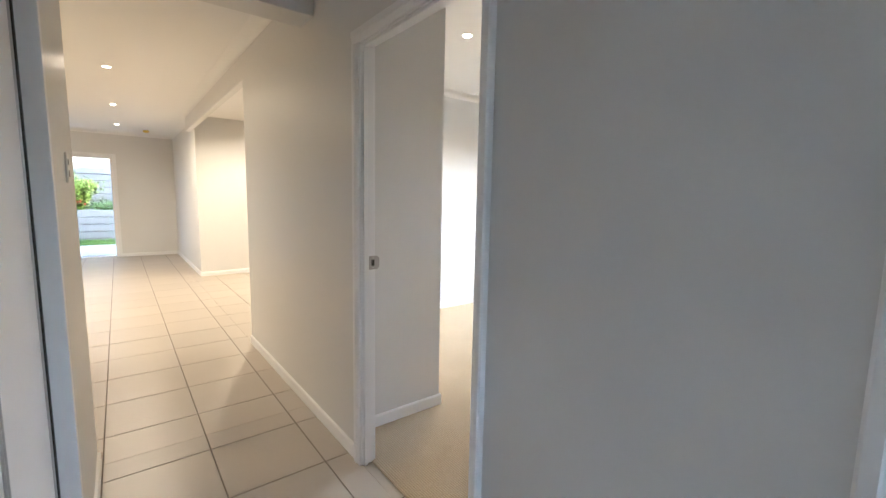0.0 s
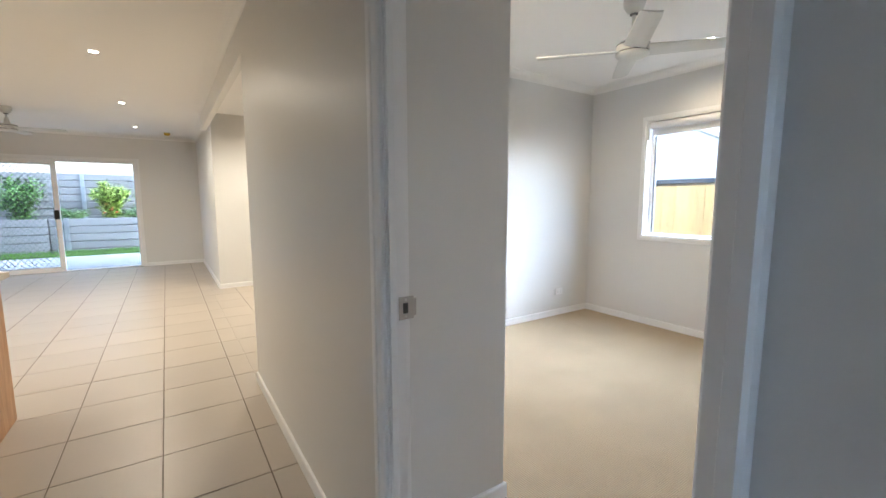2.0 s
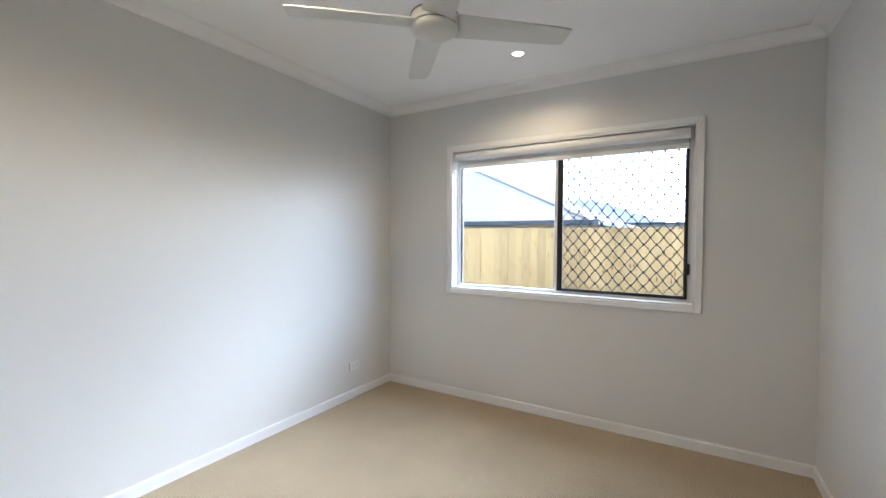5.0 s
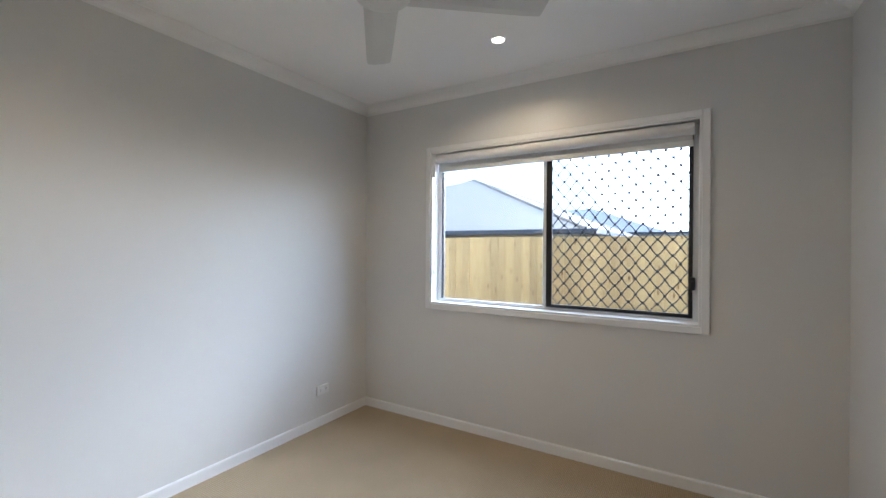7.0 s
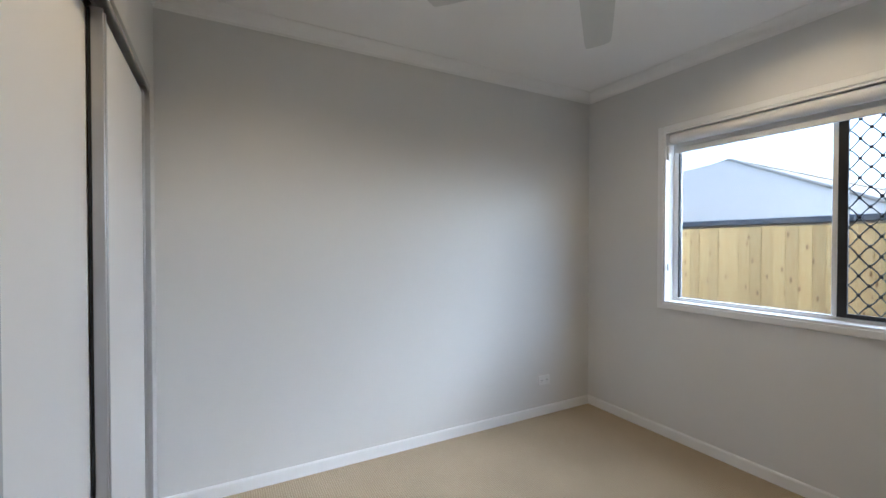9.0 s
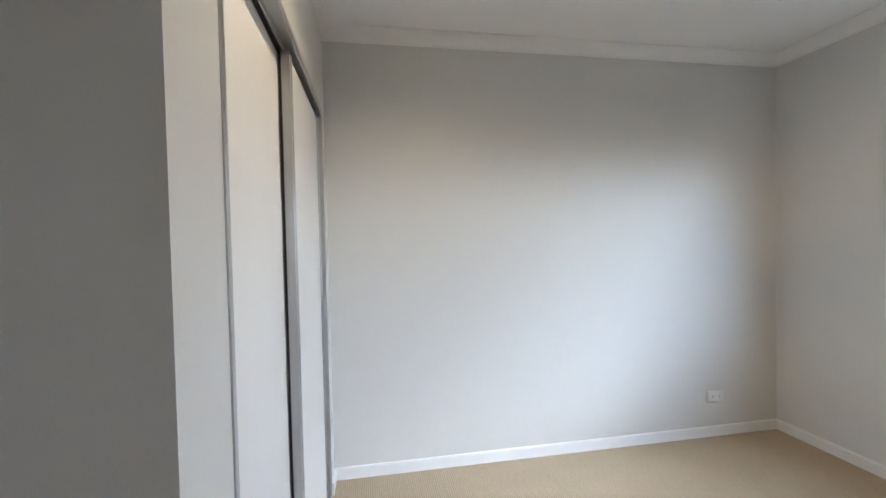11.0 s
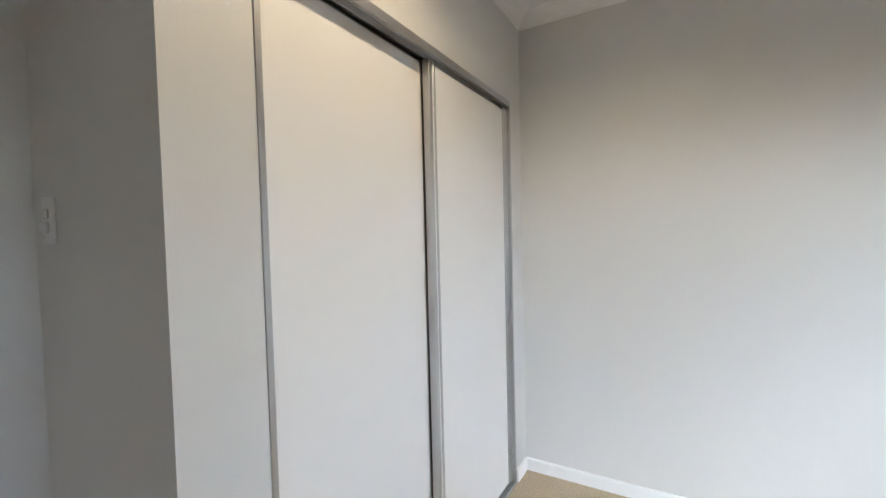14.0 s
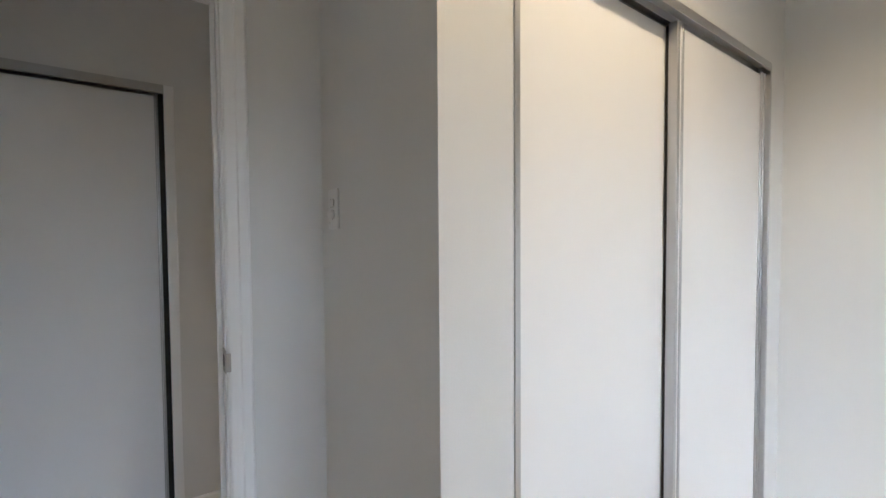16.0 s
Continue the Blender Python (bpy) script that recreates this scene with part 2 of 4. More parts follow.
# ---------------------------------------------------------------- mesh helpers
def mesh_from(name, bm, mat, smooth=False):
    me = bpy.data.meshes.new(name)
    bm.normal_update()
    if smooth:
        for f in bm.faces:
            f.smooth = True
    bm.to_mesh(me)
    bm.free()
    me.materials.append(mat)
    return me


def part(name, bm, mat, parent=None, label="", smooth=False):
    ob = new(name, mesh_from(name, bm, mat, smooth))
    if parent is not None:
        ob.parent = parent
    if label:
        tagged(ob, label)
    return ob


def thing(name, label, category, at=(0, 0, 0), group=""):
    ob = new(name)
    ob.location = at
    ob.empty_display_size = 0.1
    return tagged(ob, label, category, group)


def box(x0, y0, z0, x1, y1, z1, bevel=0.0, bm=None, seg=1):
    """A box between two corners, with its edges eased by bevel."""
    own = bmesh.new()
    bmesh.ops.create_cube(own, size=1.0)
    for v in own.verts:
        v.co = Vector(((x0 + x1) / 2 + v.co.x * (x1 - x0), (y0 + y1) / 2 + v.co.y * (y1 - y0), (z0 + z1) / 2 + v.co.z * (z1 - z0)))
    if bevel:
        bmesh.ops.bevel(own, geom=own.edges[:], offset=bevel, segments=seg, affect="EDGES", profile=0.5)
    if bm is None:
        return own
    return join(bm, own)


def join(bm, other):
    me = bpy.data.meshes.new("tmp")
    other.to_mesh(me)
    other.free()
    bm.from_mesh(me)
    bpy.data.meshes.remove(me)
    return bm


def boxes(*specs, bevel=0.0):
    bm = bmesh.new()
    for s in specs:
        box(*s, bevel=bevel, bm=bm)
    return bm


def lathe(profile, steps=28, axis="Z", at=(0, 0, 0), caps=True):
    """Turns (radius, height) pairs round an axis."""
    bm = bmesh.new()
    rings = []
    for r, h in profile:
        ring = []
        for k in range(steps):
            a = 2 * math.pi * k / steps
            c = (r * math.cos(a), r * math.sin(a), h)
            c = {"Z": c, "X": (c[2], c[0], c[1]), "Y": (c[1], c[2], c[0])}[axis]
            ring.append(bm.verts.new(Vector(c) + Vector(at)))
        rings.append(ring)
    for a, b in zip(rings, rings[1:]):
        for k in range(steps):
            bm.faces.new((a[k], a[(k + 1) % steps], b[(k + 1) % steps], b[k]))
    if caps:
        bm.faces.new(rings[0][::-1])
        bm.faces.new(rings[-1])
    bmesh.ops.recalc_face_normals(bm, faces=bm.faces[:])
    return bm


def extrude_profile(points, start, end, bm=None):
    """Sweeps a closed outline, given as vectors at start, straight to end."""
    bm = bm or bmesh.new()
    d = Vector(end) - Vector(start)
    a = [bm.verts.new(Vector(p)) for p in points]
    b = [bm.verts.new(Vector(p) + d) for p in points]
    faces = [bm.faces.new(a), bm.faces.new(b[::-1])]
    for k in range(len(a)):
        faces.append(bm.faces.new((a[k], b[k], b[(k + 1) % len(a)], a[(k + 1) % len(a)])))
    bmesh.ops.recalc_face_normals(bm, faces=faces)
    return bm


def tube(points, radius, sides=6, bm=None):
    """A round bar along a line of points."""
    bm = bm or bmesh.new()
    pts = [Vector(p) for p in points]
    rings = []
    for k, p in enumerate(pts):
        d = (pts[min(k + 1, len(pts) - 1)] - pts[max(k - 1, 0)]).normalized()
        s = d.cross(Vector((0, 0, 1)) if abs(d.z) < 0.9 else Vector((1, 0, 0))).normalized()
        u = s.cross(d)
        r = radius[k] if isinstance(radius, (list, tuple)) else radius
        rings.append([bm.verts.new(p + r * (math.cos(2 * math.pi * j / sides) * s + math.sin(2 * math.pi * j / sides) * u)) for j in range(sides)])
    for a, b in zip(rings, rings[1:]):
        for j in range(sides):
            bm.faces.new((a[j], a[(j + 1) % sides], b[(j + 1) % sides], b[j]))
    bm.faces.new(rings[0][::-1])
    bm.faces.new(rings[-1])
    return bm


def structure(name, bm, mat, label="", category=""):
    ob = new(name, mesh_from(name, bm, mat))
    return tagged(ob, label, category, kind="structure")


# ---------------------------------------------------------------- walls, floors, ceiling
T = 0.060
structure("wall_hall_right", boxes(
    (0, HALL_Y0, 0, T, -2.58, CEIL), (0, -2.58, 2.05, T, -1.72, CEIL), (0, -1.72, 0, T, DOOR_Y0 - 0.02, CEIL),
    (0, DOOR_Y0 - 0.02, DOOR_H + 0.02, T, DOOR_Y1 + 0.02, CEIL), (0, DOOR_Y1 + 0.02, 0, T, RIGHT_END, CEIL)),
    WALL, "pale warm grey painted plaster hall wall with doorway", "wall")
structure("wall_hall_left", boxes(
    (HALL_L - T, HALL_Y0, 0, HALL_L, LINEN_Y0, CEIL), (HALL_L - T, LINEN_Y0, LINEN_H, HALL_L, LINEN_Y1, CEIL),
    (HALL_L - T, LINEN_Y1, 0, HALL_L, HALL_END, CEIL)), WALL, "pale warm grey painted plaster hall wall", "wall")
structure("wall_linen_inside", boxes(
    (-1.80, LINEN_Y0 - 0.1, 0, -1.72, LINEN_Y1 + 0.1, CEIL), (-1.72, LINEN_Y0 - 0.1, 0, HALL_L - T, LINEN_Y0, CEIL),
    (-1.72, LINEN_Y1, 0, HALL_L - T, LINEN_Y1 + 0.1, CEIL)), WALL, "plain plaster inside the linen cupboard", "wall")
# The slot is added, unseen behind the start, to let daylight into the hall.
structure("wall_hall_end", boxes((HALL_L - T, HALL_Y0 - 0.12, 0, -0.28, HALL_Y0, CEIL), (-0.28, HALL_Y0 - 0.12, 2.06, -0.04, HALL_Y0, CEIL), (-0.04, HALL_Y0 - 0.12, 0, T, HALL_Y0, CEIL)), WALL, "pale plaster end wall of the hall with an added slot for daylight", "wall")
structure("wall_kitchen_front", box(LIV_X0, HALL_END - T, 0, HALL_L - T, HALL_END, CEIL), WALL, "pale plaster kitchen wall", "wall")
structure("bulkhead_hall", box(HALL_L, 0.60, 2.325, 0, HALL_END, CEIL, 0.002), WALL, "plaster bulkhead across the end of the hall", "bulkhead")
structure("bulkhead_side", box(0, RIGHT_END, 2.33, T, BEAM_Y1, CEIL), WALL, "plaster bulkhead over the wide side opening", "bulkhead")
structure("wall_living_left", box(LIV_X0 - T, HALL_END - T, 0, LIV_X0, BACK_Y + 0.15, CEIL), WALL, "pale plaster living room wall", "wall")
structure("wall_living_back", boxes(
    (LIV_X0, BACK_Y, 0, SL_X0, BACK_Y + 0.15, CEIL), (SL_X0, BACK_Y, SL_H, SL_X1, BACK_Y + 0.15, CEIL),
    (SL_X1, BACK_Y, 0, 0.25, BACK_Y + 0.15, CEIL)), WALL, "pale plaster wall round the sliding glass door", "wall")
structure("wall_living_right", boxes((0.12, BEAM_Y1, 0, 0.23, BACK_Y, CEIL), (0.23, BEAM_Y1, 0, SIDE_X1, BEAM_Y1 + T, CEIL)),
          WALL, "pale plaster corner wall of the living room", "wall")
structure("wall_side_room", boxes((SIDE_X1, BED_Y1 + 0.1, 0, SIDE_X1 + T, BEAM_Y1 + T, CEIL)), WALL, "plain plaster wall of the side room", "wall")
structure("wall_bed_left", box(T, BED_Y1, 0, BED_X + 0.14, RIGHT_END, CEIL), WALL, "pale cool grey painted bedroom wall", "wall")
structure("wall_bed_right", box(T, BED_Y0 - 0.1, 0, BED_X + 0.14, BED_Y0, CEIL), WALL, "pale cool grey painted bedroom wall", "wall")
structure("wall_bed_window", boxes(
    (BED_X, BED_Y0, 0, BED_X + 0.14, WIN_Y0, CEIL), (BED_X, WIN_Y1, 0, BED_X + 0.14, BED_Y1, CEIL),
    (BED_X, WIN_Y0, 0, BED_X + 0.14, WIN_Y1, WIN_Z0), (BED_X, WIN_Y0, WIN_Z1, BED_X + 0.14, WIN_Y1, CEIL)),
    WALL, "pale grey painted bedroom wall with a window", "wall")
structure("wall_robe", boxes(
    (T, NIB_Y, 0, ROBE_X, NIB_Y + 0.09, CEIL), (ROBE_X - 0.09, NIB_Y + 0.09, 0, ROBE_X, ROBE_Y0, CEIL),
    (ROBE_X - 0.09, ROBE_Y0, ROBE_H, ROBE_X, ROBE_Y1, CEIL), (ROBE_X - 0.09, ROBE_Y1, 0, ROBE_X, BED_Y1, CEIL)),
    WALL, "pale plaster nib walls and header round the wardrobe", "wall")

structure("ceiling", box(LIV_X0 - T, HALL_Y0 - 0.12, CEIL, SIDE_X1 + T, BACK_Y + 0.15, CEIL + 0.12), CEILING, "flat white painted plasterboard ceiling", "ceiling")
structure("floor", box(LIV_X0 - T, HALL_Y0 - 0.12, -0.15, SIDE_X1 + T, BACK_Y + 0.15, -0.004), GROUT, "grey-brown grout bed under the floor tiles", "floor")
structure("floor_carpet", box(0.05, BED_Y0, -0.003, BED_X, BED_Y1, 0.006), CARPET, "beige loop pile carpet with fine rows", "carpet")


def cornice(name, a, b, inward):
    """A coved cornice from a to b along a wall; inward is the unit direction from the wall into the room."""
    h, w, n = 0.058, 0.095, Vector((*inward, 0))
    pts = []
    for k in range(7):
        u = k / 6 * math.pi / 2
        pts.append(n * (w - (w - 0.002) * math.cos(u)) + Vector((0, 0, -h + (h - 0.003) * math.sin(u))))
    pts = [Vector((0, 0, -h))] + pts + [n * w, Vector((0, 0, 0))]
    s, e = Vector((*a, CEIL)), Vector((*b, CEIL))
    return structure(name, extrude_profile([s + p for p in pts], s, e), CEILING, "white coved plaster cornice", "cornice")


cornice("cornice_bed_window", (BED_X, BED_Y0), (BED_X, BED_Y1), (-1, 0))
cornice("cornice_bed_left", (ROBE_X, BED_Y1), (BED_X, BED_Y1), (0, -1))
cornice("cornice_bed_right", (T, BED_Y0), (BED_X, BED_Y0), (0, 1))
cornice("cornice_robe", (ROBE_X, NIB_Y), (ROBE_X, BED_Y1), (1, 0))
cornice("cornice_nib", (T, NIB_Y), (ROBE_X, NIB_Y), (0, -1))
cornice("cornice_bed_door", (T, BED_Y0), (T, NIB_Y), (1, 0))
cornice("cornice_living_right", (0, HALL_END), (0, BEAM_Y1), (-1, 0))
cornice("cornice_living_right_far", (0.12, BEAM_Y1), (0.12, BACK_Y), (-1, 0))
cornice("cornice_living_back", (LIV_X0, BACK_Y), (0.12, BACK_Y), (0, -1))
cornice("cornice_hall_right", (0, HALL_Y0), (0, 0.60), (-1, 0))
cornice("cornice_hall_left", (HALL_L, HALL_Y0), (HALL_L, 0.60), (1, 0))
cornice("cornice_bulkhead", (HALL_L, HALL_END), (0, HALL_END), (0, 1))


def baseboard(a, b, inward, z=0.0):
    """A skirting board with an eased top edge."""
    n, s, e = Vector((*inward, 0)), Vector((*a, z)), Vector((*b, z))
    pts = [Vector((0, 0, 0)), n * 0.013, n * 0.013 + Vector((0, 0, 0.063)), n * 0.009 + Vector((0, 0, 0.070)), Vector((0, 0, 0.072))]
    return structure("baseboard", extrude_profile([s + p for p in pts], s, e), TRIM, "white gloss painted baseboard", "baseboard")


baseboard((BED_X, BED_Y0), (BED_X, BED_Y1), (-1, 0), 0.004)
baseboard((ROBE_X + 0.005, BED_Y1), (BED_X - 0.014, BED_Y1), (0, -1), 0.004)
baseboard((T + 0.95, BED_Y0), (BED_X - 0.014, BED_Y0), (0, 1), 0.004)
baseboard((T, NIB_Y), (ROBE_X + 0.013, NIB_Y), (0, -1), 0.004)
baseboard((ROBE_X, NIB_Y), (ROBE_X, ROBE_Y0 - 0.012), (1, 0), 0.004)
baseboard((ROBE_X, ROBE_Y1 + 0.012), (ROBE_X, BED_Y1 - 0.013), (1, 0), 0.004)
baseboard((0, DOOR_Y1 + 0.075), (0, RIGHT_END), (-1, 0))
baseboard((0, -1.66), (0, DOOR_Y0 - 0.075), (-1, 0))
baseboard((HALL_L, LINEN_Y1 + 0.004), (HALL_L, HALL_END), (1, 0))
baseboard((0.12, BEAM_Y1), (0.12, BACK_Y), (-1, 0))
baseboard((0.12, BEAM_Y1), (SIDE_X1, BEAM_Y1), (0, -1))
baseboard((SL_X1 + 0.05, BACK_Y), (0.12, BACK_Y), (0, -1))
baseboard((HALL_L, HALL_END), (LIV_X0, HALL_END), (0, 1))


# ---------------------------------------------------------------- doorway of the bedroom
def architrave_leg(y_in, side, x_face, out, z1, k=1.0, deep=1.0):
    """One upright board with a stepped profile; side is +1 or -1 along y, out is the way it stands off the wall."""
    pts = []
    for w, d in ((0, 0), (0, 0.010), (0.006, 0.014), (0.030, 0.016), (0.034, 0.020), (0.056, 0.020), (0.062, 0.015), (0.062, 0)):
        pts.append(Vector((x_face + out * d * k * deep, y_in + side * w * k, 0)))
    return extrude_profile(pts, (0, 0, 0), (0, 0, z1))


def door_frame(name, y0, y1, h, x0, x1, label):
    """Lining, stops and architraves round an opening in a wall that runs along y."""
    f = tagged(new(name), label, "door frame", kind="structure")
    part("lining", boxes((x0, y0 - 0.018, 0, x1, y0, h), (x0, y1, 0, x1, y1 + 0.018, h), (x0, y0 - 0.018, h, x1, y1 + 0.018, h + 0.018), bevel=0.0015), TRIM, f)
    part("door_stop", boxes((x0 + 0.004, y1 - 0.012, 0, x0 + 0.024, y1, h), (x0 + 0.004, y0, h - 0.012, x0 + 0.024, y1 - 0.012, h), bevel=0.002), TRIM, f)
    for xf, out, k in ((x0, -1, 1.0), (x1, 1, 1.0)):
        for yi, side in ((y0 - 0.006, -1), (y1 + 0.006, 1)):
            slim = side < 0 and out < 0
            part("architrave", architrave_leg(yi, side, xf, out, h + 0.006, k * (0.78 if slim else 1.0), 1.8 if slim else 1.0), TRIM, f)
        e = 0.006 + 0.062 * k
        pts = [Vector((xf + out * d * k, y0 - e, h + 0.006 + w * k)) for w, d in ((0, 0), (0, 0.010), (0.006, 0.014), (0.030, 0.016), (0.034, 0.020), (0.056, 0.020), (0.062, 0.015), (0.062, 0))]
        part("architrave", extrude_profile(pts, (0, y0 - e, 0), (0, y1 + e, 0)), TRIM, f)
    return f


frame_1 = door_frame("door_frame_1", DOOR_Y0, DOOR_Y1, DOOR_H, -0.001, T + 0.001, "white gloss painted bedroom door frame with architraves")
plate = part("strike_plate", boxes((0.018, DOOR_Y1 - 0.0025, 1.008, 0.066, DOOR_Y1 - 0.0005, 1.074), bevel=0.0008), PLATE, frame_1, "satin steel strike plate with screws")
plate.location = (0.016, 0, -0.006)
part("latch_hole", box(0.031, DOOR_Y1 - 0.0034, 1.026, 0.047, DOOR_Y1 - 0.0026, 1.056), BLACK, plate)
bm = bmesh.new()
for k in range(5):
    a0, a1 = radians(18 * k), radians(18 * (k + 1))
    box(0.066 + 0.010 * math.sin(a0), DOOR_Y1 - 0.0025 + 0.010 * (1 - math.cos(a0)), 1.016, 0.066 + 0.010 * math.sin(a1) + 0.0005, DOOR_Y1 - 0.0005 + 0.010 * (1 - math.cos(a1)), 1.066, 0.0, bm)
part("strike_lip", bm, PLATE, plate, "rounded steel lip")
for zz in (1.017, 1.065):
    part("screw", lathe([(0.004, -0.0008), (0.003, -0.0014)], 10, "Y", (0.040, DOOR_Y1 - 0.0021, zz)), STEEL, plate)


def lever_handle(parent, x, z, y_face, out, toward):
    """A round rose, a neck and a lever that points back to the hinges."""
    rose = part("handle_rose", lathe([(0.026, 0), (0.027, 0.004 * out), (0.024, 0.010 * out), (0.014, 0.014 * out), (0.011, 0.030 * out), (0.010, 0.052 * out)], 28, "Y", (x, y_face, z)), PEWTER, parent, "dark satin steel door handle rose", smooth=True)
    pts, rad = [], []
    for k in range(9):
        u = k / 8
        pts.append((x + toward * (0.006 + 0.060 * u), y_face + out * (0.052 - 0.010 * u * u), z - 0.003 * u))
        rad.append(0.0105 - 0.0025 * u)
    pts.insert(0, (x - toward * 0.012, y_face + out * 0.051, z))
    rad.insert(0, 0.009)
    part("lever", tube(pts, rad, 12), PEWTER, rose, "dark satin steel lever", smooth=True)


door_1 = tagged(new("door_1"), "flush white door standing open against the room", "door", kind="structure")
leaf = part("door_leaf", box(0.004, -0.036, 0.012, 0.784, 0, DOOR_H - 0.004, 0.002), TRIM, door_1)
lever_handle(leaf, 0.680, 1.058, 0.0, 1, -1)
lever_handle(leaf, 0.680, 1.058, -0.036, -1, -1)
for zz in (0.22, 1.75):
    part("hinge", lathe([(0.006, -0.045), (0.006, 0.045)], 12, "Z", (0.0, 0.004, zz)), STEEL, door_1)
door_1.matrix_world = pose(T + 0.012, -0.770, 0, 0, 0, 0.0)

door_frame("door_frame_2", -2.56, -1.735, 2.03, -0.001, T + 0.001, "white gloss painted frame of a closed door")
door_2 = tagged(new("door_2"), "flush white closed hall door", "door", kind="structure")
leaf2 = part("door_leaf", box(0.025, -2.557, 0.012, 0.058, -1.738, 2.026, 0.002), TRIM, door_2)


# ---------------------------------------------------------------- sliding cupboards
def sliding_panel(parent, y0, y1, z0, z1, x_front, depth, stile, face):
    """A sliding door: a white panel in aluminium stiles; face is the way it looks along x."""
    s = face
    lo, hi = sorted((x_front, x_front - s * depth))
    panel = part("door_panel", box(lo + 0.004, y0 + stile * 0.6, z0 + 0.012, hi - 0.004, y1 - stile * 0.6, z1 - 0.012, 0.001), ROBE_WHITE, parent)
    for a, b in ((y0, y0 + stile), (y1 - stile, y1)):
        bm = bmesh.new()
        w = b - a
        box(lo, a, z0, hi, a + w * 0.28, z1, 0.0015, bm)
        lo2, hi2 = (lo, hi - 0.005) if s > 0 else (lo + 0.005, hi)
        box(lo2, a + w * 0.28, z0, hi2, a + w * 0.72, z1, 0.0, bm)
        box(lo, a + w * 0.72, z0, hi, b, z1, 0.0015, bm)
        part("door_stile", bm, SILVER, panel, "brushed aluminium edge strip")
    return panel


wardrobe = thing("built_in_wardrobe", "built-in wardrobe with two white sliding doors in aluminium trim", "wardrobe", (ROBE_X, (ROBE_Y0 + ROBE_Y1) / 2, 0))


def seat_parts(root):
    """Moves parts that were written in room coordinates under a root that stands elsewhere."""
    for c in root.children:
        c.matrix_parent_inverse = root.matrix_basis.inverted()


x = ROBE_X
part("frame_left", boxes((x - 0.004, ROBE_Y0 - 0.007, 0.006, x + 0.004, ROBE_Y0 + 0.010, ROBE_H), bevel=0.001), SILVER, wardrobe, "aluminium edge trim")
part("jamb_left", boxes((x - 0.088, ROBE_Y0 + 0.010, 0.006, x - 0.006, ROBE_Y0 + 0.030, ROBE_H - 0.006), bevel=0.001), ROBE_WHITE, wardrobe, "white jamb strip")
part("frame_right", boxes((x - 0.088, ROBE_Y1 - 0.012, 0.006, x + 0.004, ROBE_Y1, ROBE_H), bevel=0.001), SILVER, wardrobe, "aluminium edge trim")
part("top_track", boxes((x - 0.088, ROBE_Y0 + 0.016, ROBE_H - 0.006, x + 0.006, ROBE_Y1 - 0.012, ROBE_H), (x - 0.001, ROBE_Y0 + 0.016, ROBE_H - 0.030, x + 0.006, ROBE_Y1 - 0.012, ROBE_H - 0.006), (x - 0.046, ROBE_Y0 + 0.016, ROBE_H - 0.03, x - 0.042, ROBE_Y1 - 0.012, ROBE_H - 0.006)), SILVER, wardrobe, "aluminium head track")
part("bottom_track", boxes((x - 0.088, ROBE_Y0 + 0.016, 0.006, x + 0.004, ROBE_Y1 - 0.012, 0.012), (x - 0.003, ROBE_Y0 + 0.016, 0.012, x + 0.004, ROBE_Y1 - 0.012, 0.022), (x - 0.046, ROBE_Y0 + 0.016, 0.012, x - 0.042, ROBE_Y1 - 0.012, 0.020)), SILVER, wardrobe, "aluminium floor track")
# Black strip painted in for the dark gap between the two doors.
part("back_gap_shade", box(x - 0.0535, 1.268, 0.02, x - 0.046, 1.288, ROBE_H - 0.04), BLACK, wardrobe, "black strip standing in for the shade of a gap")
sliding_panel(wardrobe, 1.268, ROBE_Y1 - 0.012, 0.020, ROBE_H - 0.035, x - 0.016, 0.030, 0.046, 1)
sliding_panel(wardrobe, ROBE_Y0 + 0.016, 1.330, 0.020, ROBE_H - 0.028, x - 0.054, 0.030, 0.030, 1)
seat_parts(wardrobe)

linen = thing("linen_cupboard", "linen cupboard with white sliding doors in aluminium trim", "cupboard", (HALL_L, (LINEN_Y0 + LINEN_Y1) / 2, 0))
x = HALL_L
part("frame_right", boxes((x - 0.10, LINEN_Y1 - 0.040, 0, x + 0.004, LINEN_Y1, LINEN_H), bevel=0.001), TRIM, linen, "white edge trim")
part("frame_left", boxes((x - 0.10, LINEN_Y0, 0, x + 0.004, LINEN_Y0 + 0.016, LINEN_H), bevel=0.001), SILVER, linen, "aluminium edge trim")
part("top_track", boxes((x - 0.10, LINEN_Y0 + 0.016, LINEN_H - 0.006, x + 0.006, LINEN_Y1 - 0.040, LINEN_H), (x - 0.005, LINEN_Y0 + 0.016, LINEN_H - 0.04, x + 0.006, LINEN_Y1 - 0.040, LINEN_H - 0.006)), SILVER, linen, "aluminium head track")
part("bottom_track", boxes((x - 0.10, LINEN_Y0 + 0.016, 0, x + 0.004, LINEN_Y1 - 0.040, 0.008)), SILVER, linen, "aluminium floor track")
# Black strip gives the panel's edge gap its shade.
part("edge_gap_shade", box(x - 0.062, LINEN_Y1 - 0.062, 0.02, x - 0.046, LINEN_Y1 - 0.040, LINEN_H - 0.03), BLACK, linen, "black strip standing in for the shade of a gap")
sliding_panel(linen, -0.885, LINEN_Y1 - 0.062, 0.012, LINEN_H - 0.030, x - 0.050, 0.030, 0.016, 1)
sliding_panel(linen, LINEN_Y0 + 0.016, -0.852, 0.012, LINEN_H - 0.030, x - 0.008, 0.030, 0.022, 1)
